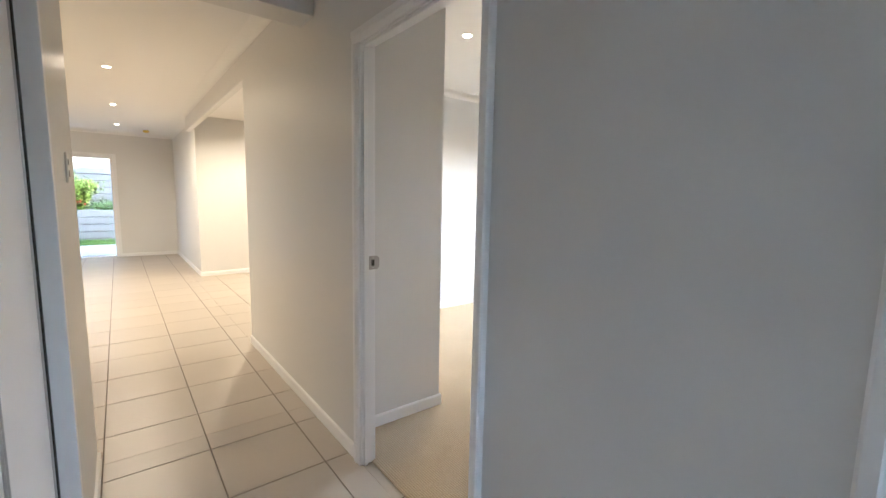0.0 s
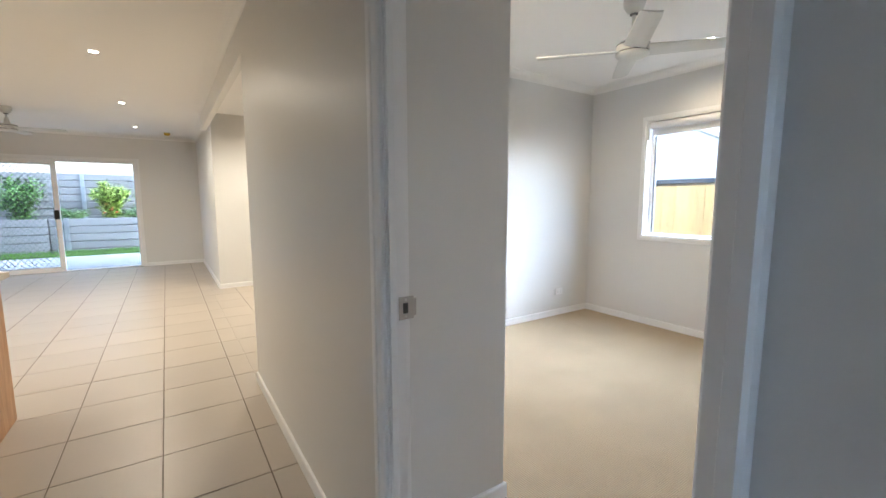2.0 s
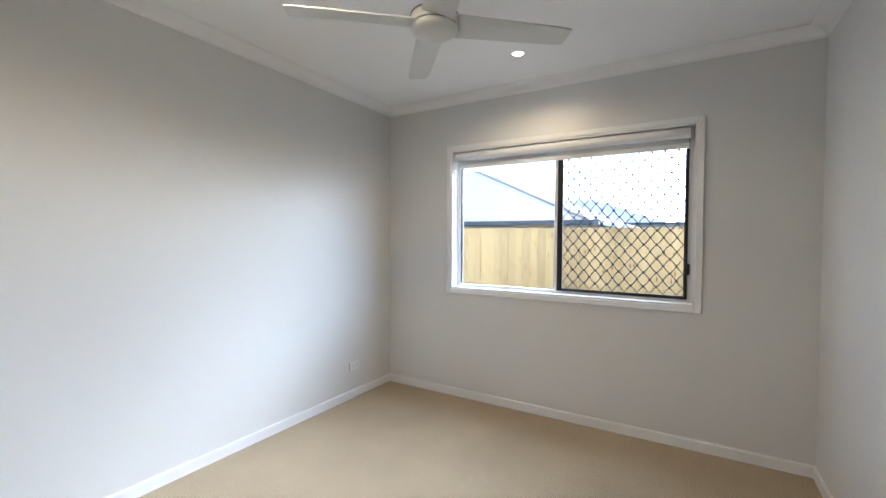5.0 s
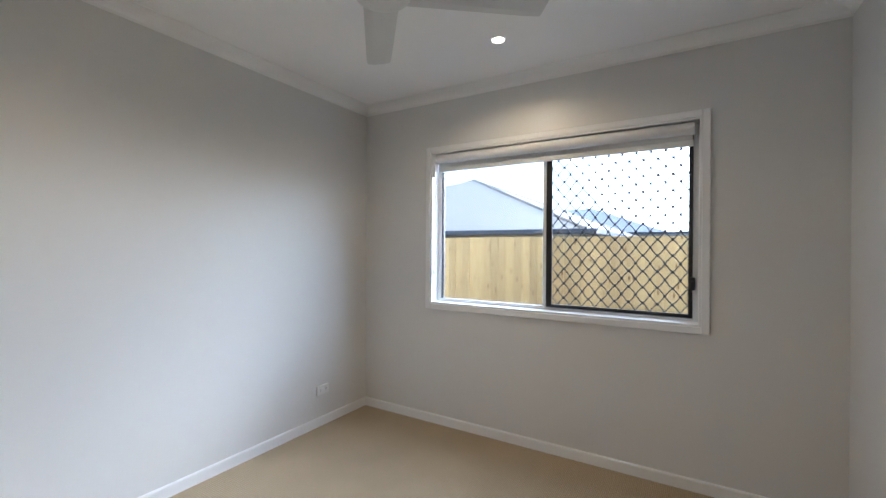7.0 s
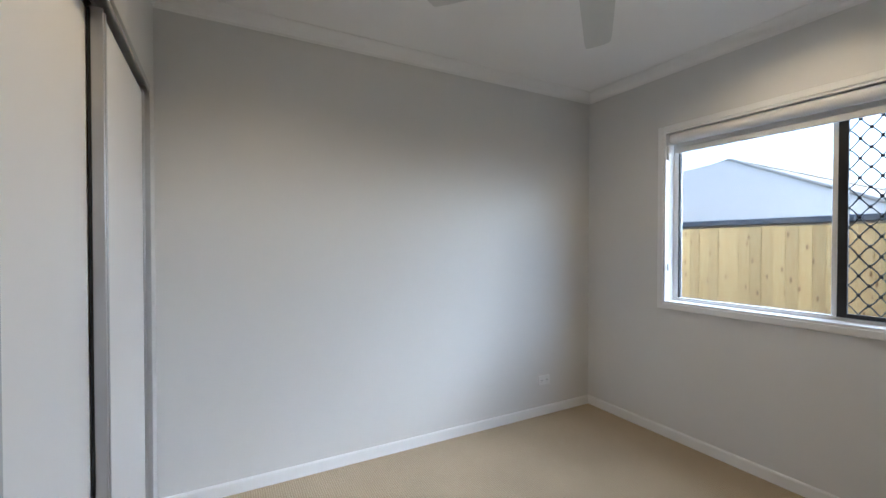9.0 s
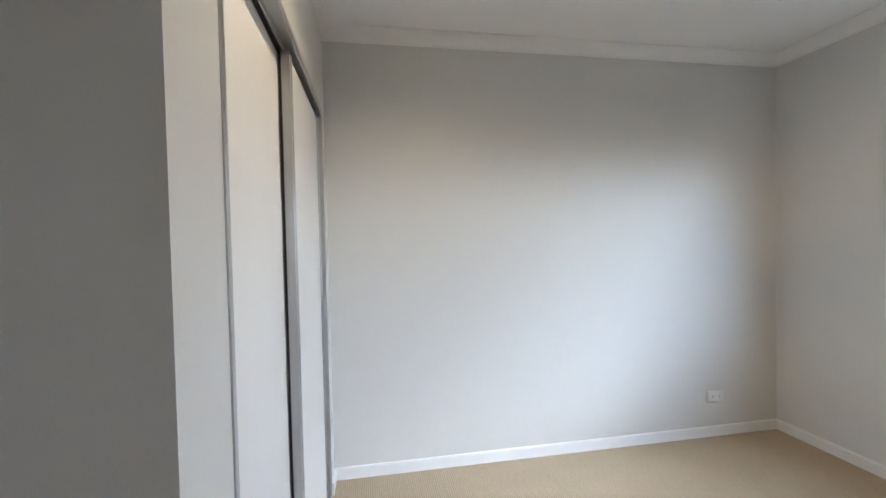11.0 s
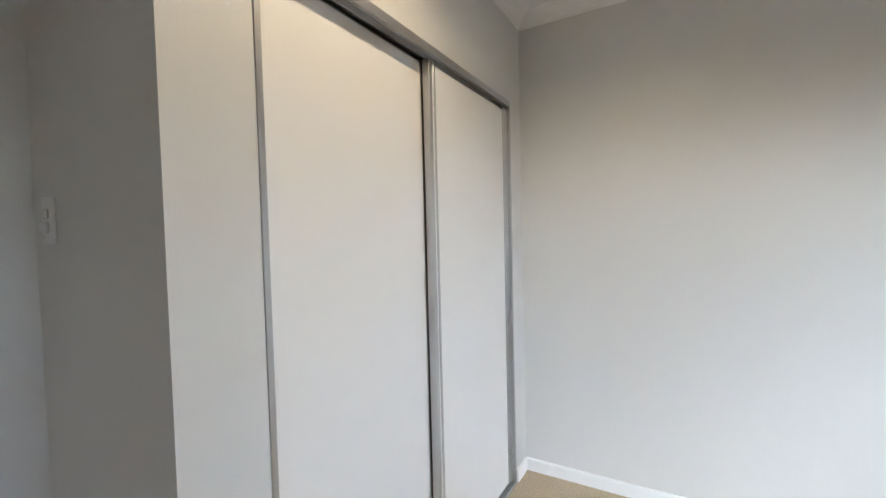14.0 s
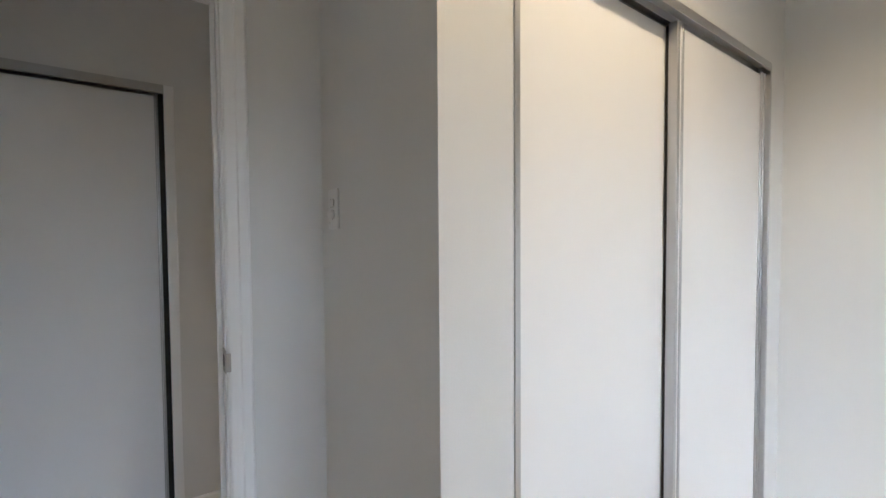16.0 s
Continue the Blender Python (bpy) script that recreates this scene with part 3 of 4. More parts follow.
# Another black strip, for the shade where the panels overlap.
part("meeting_gap_shade", box(x - 0.046, -0.855, 0.02, x - 0.012, -0.847, LINEN_H - 0.03), BLACK, linen, "black strip standing in for the shade of a gap")
seat_parts(linen)

# ---------------------------------------------------------------- bedroom window
def diamond_grille(w, h, nx, ny, thick, to):
    """Wavy bars that meet in knots, in a w x h field; to() lays (u, v, depth) into the room."""
    bars, knots = bmesh.new(), bmesh.new()
    px, pz = w / nx, h / ny
    for k in range(nx + 1):
        for lean in (1, -1):
            pts = []
            steps = ny * 8
            for s in range(steps + 1):
                ph = s / 8.0
                tri = abs((ph % 2) - 1) * 2 - 1
                tri = math.copysign(abs(tri) ** 0.8, tri)
                u = k * px + lean * tri * px / 2
                if 0 <= u <= w:
                    pts.append((u, h * s / steps))
                elif len(pts) > 1:
                    tube([to(a, b, lean * 0.0012) for a, b in pts], thick, 4, bars)
                    pts = []
                else:
                    pts = []
            if len(pts) > 1:
                tube([to(a, b, lean * 0.0012) for a, b in pts], thick, 4, bars)
    for j in range(ny + 1):
        for k in range(nx + 1):
            for off in (0.5, 0.0):
                u, v = (k + off) * px, (j + 0.5 - off) * pz
                if 0.01 < u < w - 0.01 and 0.01 < v < h - 0.01:
                    own = bmesh.new()
                    bmesh.ops.create_icosphere(own, subdivisions=1, radius=1.0)
                    for q in own.verts:
                        q.co = Vector(to(u + q.co.x * thick * 3.2, v + q.co.y * thick * 3.6, q.co.z * thick * 2.0))
                    join(knots, own)
    return join(bars, knots)


window_1 = tagged(new("window_1"), "white framed sliding window with a dark diamond security screen", "window", kind="structure")
X = BED_X
a = 0.040
part("window_architrave", boxes(
    (X - 0.018, WIN_Y0 - a, WIN_Z0 - a, X - 0.0005, WIN_Y0, WIN_Z1 + a), (X - 0.018, WIN_Y1, WIN_Z0 - a, X - 0.0005, WIN_Y1 + a, WIN_Z1 + a),
    (X - 0.018, WIN_Y0, WIN_Z1, X - 0.0005, WIN_Y1, WIN_Z1 + a), (X - 0.018, WIN_Y0, WIN_Z0 - a, X - 0.0005, WIN_Y1, WIN_Z0), bevel=0.003), TRIM, window_1, "white gloss architrave")
part("window_reveal", boxes(
    (X - 0.012, WIN_Y0, WIN_Z0, X + 0.085, WIN_Y0 + 0.014, WIN_Z1), (X - 0.012, WIN_Y1 - 0.014, WIN_Z0, X + 0.085, WIN_Y1, WIN_Z1),
    (X - 0.012, WIN_Y0 + 0.014, WIN_Z1 - 0.014, X + 0.085, WIN_Y1 - 0.014, WIN_Z1), (X - 0.012, WIN_Y0 + 0.014, WIN_Z0, X + 0.085, WIN_Y1 - 0.014, WIN_Z0 + 0.014), bevel=0.002), TRIM, window_1, "white reveal lining and sill")
y0, y1, z0, z1 = WIN_Y0 + 0.018, WIN_Y1 - 0.018, WIN_Z0 + 0.014, WIN_Z1 - 0.014
MULL = 0.638
part("window_frame", boxes(
    (X + 0.085, y0 - 0.014, z0 - 0.014, X + 0.14, y0 + 0.028, z1 + 0.014), (X + 0.085, y1 - 0.028, z0 - 0.014, X + 0.14, y1 + 0.014, z1 + 0.014),
    (X + 0.085, y0 + 0.028, z1 - 0.02, X + 0.14, y1 - 0.028, z1 + 0.014), (X + 0.085, y0 + 0.028, z0 - 0.014, X + 0.14, y1 - 0.028, z0 + 0.022),
    (X + 0.078, y0 + 0.0, z0 + 0.0, X + 0.085, y1, z0 + 0.012), bevel=0.0015), TRIM, window_1, "white powder coated window frame")
part("meeting_stile", box(X + 0.088, MULL - 0.002, z0 + 0.022, X + 0.125, MULL + 0.024, z1 - 0.02, 0.002), TRIM, window_1, "white meeting stile")
part("shadow_seal", box(X + 0.090, y1 - 0.036, z0 + 0.022, X + 0.110, y1 - 0.028, z1 - 0.02), BLACK, window_1, "black glazing seal")
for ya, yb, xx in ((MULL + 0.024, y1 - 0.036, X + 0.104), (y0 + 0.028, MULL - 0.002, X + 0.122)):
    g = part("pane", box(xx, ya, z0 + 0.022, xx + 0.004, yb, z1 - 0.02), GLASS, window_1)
    # No shadow from the pane, so its dimming colour spares the room.
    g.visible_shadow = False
sy0, sy1, sz0, sz1 = y0 + 0.026, MULL - 0.004, z0 + 0.020, z1 - 0.016
sx0, sx1 = X + 0.070, X + 0.088
part("screen_frame", boxes((sx0, sy0, sz0, sx1, sy0 + 0.022, sz1), (sx0, sy1 - 0.040, sz0, sx1, sy1, sz1), (sx0, sy0 + 0.022, sz0, sx1, sy1 - 0.040, sz0 + 0.022), (sx0, sy0 + 0.022, sz1 - 0.022, sx1, sy1 - 0.040, sz1), bevel=0.0015), SCREEN, window_1, "dark grey screen frame")
gw, gh = (sy1 - 0.040) - (sy0 + 0.022), (sz1 - sz0) - 0.044
part("security_grille", diamond_grille(gw, gh, 10, 11, 0.0031, lambda u, v, d: (X + 0.079 + d, sy0 + 0.022 + u, sz0 + 0.022 + v)), SCREEN, window_1, "dark diamond security grille")
latch = part("window_latch", box(X + 0.045, sy0 - 0.014, 1.151, X + 0.072, sy0 + 0.014, 1.226, 0.005, seg=2), SCREEN, window_1, "black window latch")
part("latch_knob", lathe([(0.009, 0), (0.009, -0.012), (0.006, -0.014)], 14, "X", (X + 0.045, sy0, 1.196)), BLACK, latch)
part("screen_catch", boxes((X + 0.055, 0.165, sz0 + 0.010, X + 0.071, 0.197, sz0 + 0.026), bevel=0.003), SCREEN, window_1)

blind = thing("roller_blind", "rolled-up pale grey fabric roller blind in the window head", "blind", (X + 0.03, 0.62, WIN_Z1 - 0.014))
rt = part("blind_roll", lathe([(0.034, y0 + 0.02), (0.036, y0 + 0.025), (0.036, y1 - 0.025), (0.034, y1 - 0.02)], 30, "Y", (X + 0.026, 0, WIN_Z1 - 0.052)), BLIND, blind, smooth=False)
part("blind_fabric", box(X + 0.0555, y0 + 0.03, WIN_Z1 - 0.14, X + 0.0565, y1 - 0.03, WIN_Z1 - 0.052), BLIND, blind)
part("bottom_rail", box(X + 0.047, y0 + 0.026, WIN_Z1 - 0.151, X + 0.062, y1 - 0.026, WIN_Z1 - 0.111, 0.005, seg=2), PLASTIC, blind, "white hem bar")
for yb in (y0 + 0.008, y1 - 0.016):
    part("blind_bracket", box(X - 0.012, yb, WIN_Z1 - 0.098, X + 0.05, yb + 0.004, WIN_Z1 - 0.014, 0.001), PLASTIC, blind)
bm = bmesh.new()
for k in range(2):
    tube([(X + 0.004 + k * 0.012, y1 - 0.010, 1.20), (X + 0.004 + k * 0.012, y1 - 0.010, WIN_Z1 - 0.05)], 0.0016, 6, bm)
part("blind_chain", bm, PLASTIC, blind, "thin white bead chain")
part("chain_guide", box(X + 0.0, y1 - 0.016, 1.175, X + 0.022, y1 - 0.004, 1.225, 0.003), PLASTIC, blind)
part("chain_top", box(X - 0.010, y1 - 0.020, WIN_Z1 - 0.20, X + 0.018, y1 - 0.003, WIN_Z1 - 0.10, 0.006, seg=2), PLASTIC, blind)
seat_parts(blind)


# ---------------------------------------------------------------- ceiling fans and downlights
def blade_mesh(length, root, wide, tip, pitch):
    bm = bmesh.new()
    rows = []
    n = 10
    for k in range(n + 1):
        u = k / n
        r = root + (length - root) * u
        w = (wide + (tip - wide) * u) / 2
        if u > 0.96:
            w *= 0.92
        twist = radians(pitch * (1 - 0.35 * u))
        row = []
        for s, zz in ((-1, -0.003), (-0.5, -0.0065), (0.5, -0.0065), (1, -0.003), (1, 0.003), (0.5, 0.001), (-0.5, 0.001), (-1, 0.003)):
            row.append(bm.verts.new((r, s * w * math.cos(twist), zz + s * w * math.sin(twist))))
        rows.append(row)
    for p, q in zip(rows, rows[1:]):
        for j in range(8):
            bm.faces.new((p[j], p[(j + 1) % 8], q[(j + 1) % 8], q[j]))
    bm.faces.new(rows[0])
    bm.faces.new(rows[-1][::-1])
    bmesh.ops.recalc_face_normals(bm, faces=bm.faces[:])
    return bm


def ceiling_fan(at, turn, blades, length, hub_z):
    """A white fan: canopy at the ceiling, rod, motor with a slotted waist, dished cap and blades."""
    drop = CEIL - hub_z
    fan = thing("ceiling_fan", "white ceiling fan at rest on a short rod", "fan", (at[0], at[1], CEIL))
    part("canopy", lathe([(0.064, 0), (0.068, -0.018), (0.064, -0.045), (0.046, -0.075), (0.026, -0.090), (0.018, -0.092)], 32), FANWHITE, fan, smooth=True)
    part("canopy_ring", lathe([(0.025, -0.090), (0.027, -0.096), (0.018, -0.100)], 24), SLOT, fan)
    part("rod", lathe([(0.0125, -0.06), (0.0125, -drop + 0.075)], 18), FANWHITE, fan, smooth=True)
    part("rod_cover", lathe([(0.018, -drop + 0.155), (0.024, -drop + 0.135), (0.032, -drop + 0.085), (0.05, -drop + 0.07)], 28), FANWHITE, fan, smooth=True)
    body = part("motor", lathe([(0.05, -drop + 0.072), (0.088, -drop + 0.062), (0.098, -drop + 0.045), (0.1, -drop + 0.012), (0.1, -drop + 0.006), (0.094, -drop + 0.004)], 44), FANWHITE, fan, smooth=True)
    part("vent_slot", lathe([(0.0985, -drop + 0.052), (0.1005, -drop + 0.050), (0.1005, -drop + 0.046), (0.0985, -drop + 0.045)], 44), SLOT, body)
    part("hub_gap", lathe([(0.095, -drop + 0.005), (0.099, -drop + 0.003), (0.099, -drop - 0.001), (0.095, -drop - 0.003)], 44), SLOT, body)
    part("hub_cap", lathe([(0.1, -drop - 0.001), (0.101, -drop - 0.010), (0.092, -drop - 0.022), (0.062, -drop - 0.031), (0.02, -drop - 0.035), (0.002, -drop - 0.0355)], 44), FANWHITE, fan, smooth=True)
    shared = mesh_from("blade", blade_mesh(length, 0.085, 0.135, 0.115, -13), FANWHITE)
    for k in range(blades):
        b = new("blade", shared)
        b.parent = fan
        b.matrix_local = pose(0, 0, -drop + 0.014, 0, 0, turn + k * 360 / blades)
    return fan


ceiling_fan((2.068, 0.675), 41.0, 4, 0.595, 2.270)
ceiling_fan((-2.21, 7.10), -8.0, 4, 0.62, 2.30)


def downlight(x, y, lamp=True, watts=1.0, spread=105, tint=(1.0, 0.72, 0.42)):
    d = thing("downlight", "small round recessed warm LED ceiling downlight, lit, some added out of view", "downlight", (x, y, CEIL), "ceiling downlights")
    part("trim_ring", lathe([(0.033, -0.0005), (0.045, -0.0005), (0.045, -0.003), (0.036, -0.005), (0.033, -0.003), (0.033, -0.0005)], 30, caps=False), PLASTIC, d)
    part("lens", lathe([(0.032, -0.0006), (0.032, -0.0022)], 28), GLOW, d, "glowing warm white lens")
    if lamp:
        data = bpy.data.lights.new("downlight_lamp", "SPOT")
        data.energy, data.color, data.spot_size, data.spot_blend, data.shadow_soft_size = DOWNLIGHT_W * watts, tint, radians(spread), 0.6, 0.06
        o = new("downlight_lamp", data)
        o.parent = d
        o.location = (0, 0, -0.012)
    return d


for px, py, pw in ((3.175, 0.728, 0.95), (1.285, 0.805, 1.6)):
    downlight(px, py, watts=pw, spread=160, tint=(1.0, 0.66, 0.34))
for px, py, pw in ((-0.917, 3.75, 3.2), (-0.880, 5.97, 3.4), (-0.845, 8.10, 0.3)):
    downlight(px, py, watts=pw, spread=165, tint=LIVING_TINT)
# Unseen downlights, added to brighten the kitchen, living area and side room.
for px, py, pw in ((-3.2, 3.2, 4.4), (-3.6, 5.6, 4.4), (0.9, 4.6, 6.0)):
    downlight(px, py, watts=pw, spread=165, tint=LIVING_TINT)

smoke = thing("smoke_alarm", "round ceiling smoke alarm with a yellow dust cap", "smoke alarm", (-0.385, 8.52, CEIL))
part("alarm_base", lathe([(0.055, 0), (0.055, -0.012), (0.05, -0.016)], 28), PLASTIC, smoke)
part("dust_cap", lathe([(0.05, -0.016), (0.052, -0.03), (0.045, -0.05), (0.03, -0.055)], 28), YELLOW, smoke, "yellow plastic dust cap")


# ---------------------------------------------------------------- switches and outlets
def switch_plate(name, label, m, gangs, w=0.070, h=0.116):
    """A plate in its own x-z plane, looking along -y, with rocker buttons."""
    s = thing(name, label, "switch")
    part("plate", box(-w / 2, -0.008, -h / 2, w / 2, 0, h / 2, 0.003, seg=2), PLASTIC, s)
    for kind, zz in gangs:
        if kind == "rocker":
            part("surround", box(-0.0138, -0.0088, zz - 0.0118, 0.0138, -0.007, zz + 0.0118, 0.004), SHADE, s)
            part("rocker", box(-0.013, -0.0115, zz - 0.011, 0.013, -0.008, zz + 0.011, 0.003, seg=2), PLASTIC, s)
        elif kind == "dial":
            part("dial", lathe([(0.0125, 0), (0.012, -0.010), (0.010, -0.012)], 26, "Y", (0, -0.008, zz)), PLASTIC, s, smooth=True)
            part("dial_ring", lathe([(0.0138, 0), (0.0138, -0.0008)], 26, "Y", (0, -0.0078, zz)), SHADE, s)
        else:
            part("slot", box(-0.003, -0.0085, zz - 0.005, 0.003, -0.0078, zz + 0.005), SLOT, s)
    s.matrix_world = m
    return s


switch_plate("light_switch", "white light switch and fan dial plate", pose(0.168, NIB_Y - 0.0005, 1.454), (("rocker", 0.017), ("dial", -0.016)))
switch_plate("light_switch", "white double light switch plate on the hall wall", pose(HALL_L + 0.0005, 0.440, 1.440, 0, 0, 90), (("rocker", 0.022), ("rocker", -0.022)))


def outlet(m):
    s = thing("power_outlet", "white double power outlet low on the wall", "power outlet")
    part("plate", box(-0.058, -0.0135, -0.036, 0.058, 0, 0.036, 0.003, seg=2), PLASTIC, s)
    for xx in (-0.027, 0.027):
        for dx, dz in ((-0.006, 0.004), (0.006, 0.004), (0, -0.008)):
            part("socket_slot", box(xx + dx - 0.0012, -0.0142, dz - 0.004, xx + dx + 0.0012, -0.013, dz + 0.004), SLOT, s)
        part("rocker", box(xx - 0.006, -0.0155, 0.016, xx + 0.006, -0.013, 0.028, 0.002), PLASTIC, s)
    s.matrix_world = m
    return s


outlet(pose(3.235, BED_Y1 - 0.0005, 0.282))

# ---------------------------------------------------------------- kitchen bench
bench = thing("kitchen_bench", "timber-panelled kitchen island bench with a pale stone top", "kitchen bench", (-2.6, 1.95, 0))
part("end_panel", box(-1.372, 1.54, 0, -1.342, 2.49, 0.872, 0.002), BENCH, bench, "orange-brown timber end panel")
part("carcass", box(-3.9, 1.59, 0.1, -1.372, 2.45, 0.872), BENCH, bench)
part("kickboard", box(-3.9, 1.64, 0, -1.372, 2.40, 0.1), SLOT, bench)
part("benchtop", box(-3.95, 1.47, 0.872, -1.317, 2.58, 0.905, 0.004, seg=2), STONE, bench, "cream speckled stone top")
seat_parts(bench)

# ---------------------------------------------------------------- sliding glass door to the yard
slider = tagged(new("window_2"), "white framed sliding glass door with a security grille", "sliding door", kind="structure")
yb = BACK_Y + 0.03
MID = -2.19
part("slider_frame", boxes((SL_X0, yb, 0, SL_X0 + 0.045, yb + 0.10, SL_H), (SL_X1 - 0.045, yb, 0, SL_X1, yb + 0.10, SL_H), (SL_X0 + 0.045, yb, SL_H - 0.04, SL_X1 - 0.045, yb + 0.10, SL_H), (SL_X0 + 0.045, yb, 0, SL_X1 - 0.045, yb + 0.10, 0.022), bevel=0.002), TRIM, slider, "white powder coated frame")
part("slider_architrave", boxes((SL_X0 - 0.055, BACK_Y - 0.016, 0, SL_X0, BACK_Y - 0.0005, SL_H + 0.055), (SL_X1, BACK_Y - 0.016, 0, SL_X1 + 0.055, BACK_Y - 0.0005, SL_H + 0.055), (SL_X0, BACK_Y - 0.016, SL_H, SL_X1, BACK_Y - 0.0005, SL_H + 0.055), bevel=0.002), TRIM, slider, "white architrave")
part("slider_track", box(SL_X0 + 0.045, yb - 0.025, 0, SL_X1 - 0.045, yb, 0.012), STEEL, slider, "aluminium floor track")
panel = part("sliding_panel", boxes((SL_X0 + 0.045, yb + 0.02, 0.022, SL_X0 + 0.095, yb + 0.05, SL_H - 0.04), (MID - 0.02, yb + 0.02, 0.022, MID + 0.055, yb + 0.05, SL_H - 0.04), (SL_X0 + 0.095, yb + 0.02, 0.022, MID - 0.02, yb + 0.05, 0.09), (SL_X0 + 0.095, yb + 0.02, SL_H - 0.09, MID - 0.02, yb + 0.05, SL_H - 0.04), bevel=0.002), TRIM, slider, "white sliding panel frame")
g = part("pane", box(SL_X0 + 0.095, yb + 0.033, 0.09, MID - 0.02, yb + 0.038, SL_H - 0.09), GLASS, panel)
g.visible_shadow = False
gw, gh = MID - 0.03 - SL_X0 - 0.10, SL_H - 0.20
part("security_grille", diamond_grille(gw, gh, 12, 18, 0.0035, lambda u, v, d: (SL_X0 + 0.10 + u, yb + 0.075 + d, 0.10 + v)), SLOT, slider, "dark diamond security grille")
part("screen_frame", boxes((SL_X0 + 0.06, yb + 0.066, 0.03, SL_X0 + 0.10, yb + 0.084, SL_H - 0.05), (MID - 0.03, yb + 0.066, 0.03, MID + 0.02, yb + 0.084, SL_H - 0.05), (SL_X0 + 0.10, yb + 0.066, 0.03, MID - 0.03, yb + 0.084, 0.10), (SL_X0 + 0.10, yb + 0.066, SL_H - 0.10, MID - 0.03, yb + 0.084, SL_H - 0.05), bevel=0.0015), TRIM, slider, "white screen door frame")
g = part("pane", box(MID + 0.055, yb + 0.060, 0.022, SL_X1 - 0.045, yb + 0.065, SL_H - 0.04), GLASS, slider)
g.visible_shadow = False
part("door_lock", box(MID - 0.030, yb - 0.030, 0.99, MID + 0.045, yb + 0.021, 1.16, 0.010, seg=2), BLACK, slider, "black door lock handle")

# ---------------------------------------------------------------- outside
structure("ground", box(-160, -160, -0.55, 160, 160, -0.30), SOIL, "dark bare soil round the house", "ground")
structure("pavement", box(-5.6, BACK_Y + 0.16, -0.30, 1.2, 12.45, -0.03, 0.006), CONCRETE, "pale concrete patio slab", "patio")


def sleeper_wall(name, label, x0, x1, y, z0, rows, h, posts):
    w = thing(name, label, "retaining wall", ((x0 + x1) / 2, y, z0))
    n = int((x1 - x0) / 2.0)
    span = (x1 - x0) / n
    me = mesh_from("sleeper", box(-span / 2 + 0.01, -0.04, 0.006, span / 2 - 0.01, 0.04, h - 0.006, 0.012), SLEEPER)
    for r in range(rows):
        for k in range(n):
            s = new("sleeper", me)
            s.parent = w
            s.location = (x0 + (k + 0.5) * span - (x0 + x1) / 2, random.uniform(-0.004, 0.004), r * h)
    pm = mesh_from("post", boxes((-0.05, -0.075, 0, 0.05, -0.065, rows * h + 0.02), (-0.005, -0.065, 0, 0.005, 0.04, rows * h + 0.02)), SILVER)
    for k in range(n + 1):
        s = new("post", pm)
        s.parent = w
        s.location = (x0 + k * span + posts - (x0 + x1) / 2, 0, 0)
    return w


sleeper_wall("retaining_wall", "low grey concrete sleeper retaining wall", -9.0, 3.0, 13.30, -0.13, 5, 0.2, 0.35)
sleeper_wall("retaining_wall", "tall grey concrete sleeper retaining wall", -9.0, 3.0, 14.85, 0.70, 7, 0.2, 0.55)
structure("ground_garden_bed", box(-9.0, 13.35, -0.3, 3.0, 14.80, 0.78, 0.01), SOIL, "raised garden bed of dark soil", "garden bed")
structure("ground_upper", box(-40, 14.91, -0.3, 40, 60, 2.02), SOIL, "raised neighbouring ground", "ground")

# lawn strip of many blades
structure("ground_lawn", box(-9.0, 12.45, -0.30, 3.0, 13.25, 0.02), GRASS, "strip of green lawn", "lawn")
bm = bmesh.new()
for k in range(9000):
    gx, gy = random.uniform(-5.5, 1.0), random.uniform(12.44, 13.22)
    a, hh = random.uniform(0, 6.28), random.uniform(0.03, 0.07)
    dx, dy = math.cos(a) * 0.006, math.sin(a) * 0.006
    v = [bm.verts.new((gx - dx, gy - dy, 0.018)), bm.verts.new((gx + dx, gy + dy, 0.018)), bm.verts.new((gx + random.uniform(-0.02, 0.02), gy + random.uniform(-0.02, 0.02), hh + 0.02))]
    bm.faces.new(v)
tagged(new("grass", mesh_from("grass", bm, GRASS)), "short green lawn grass", "grass", kind="stuff")


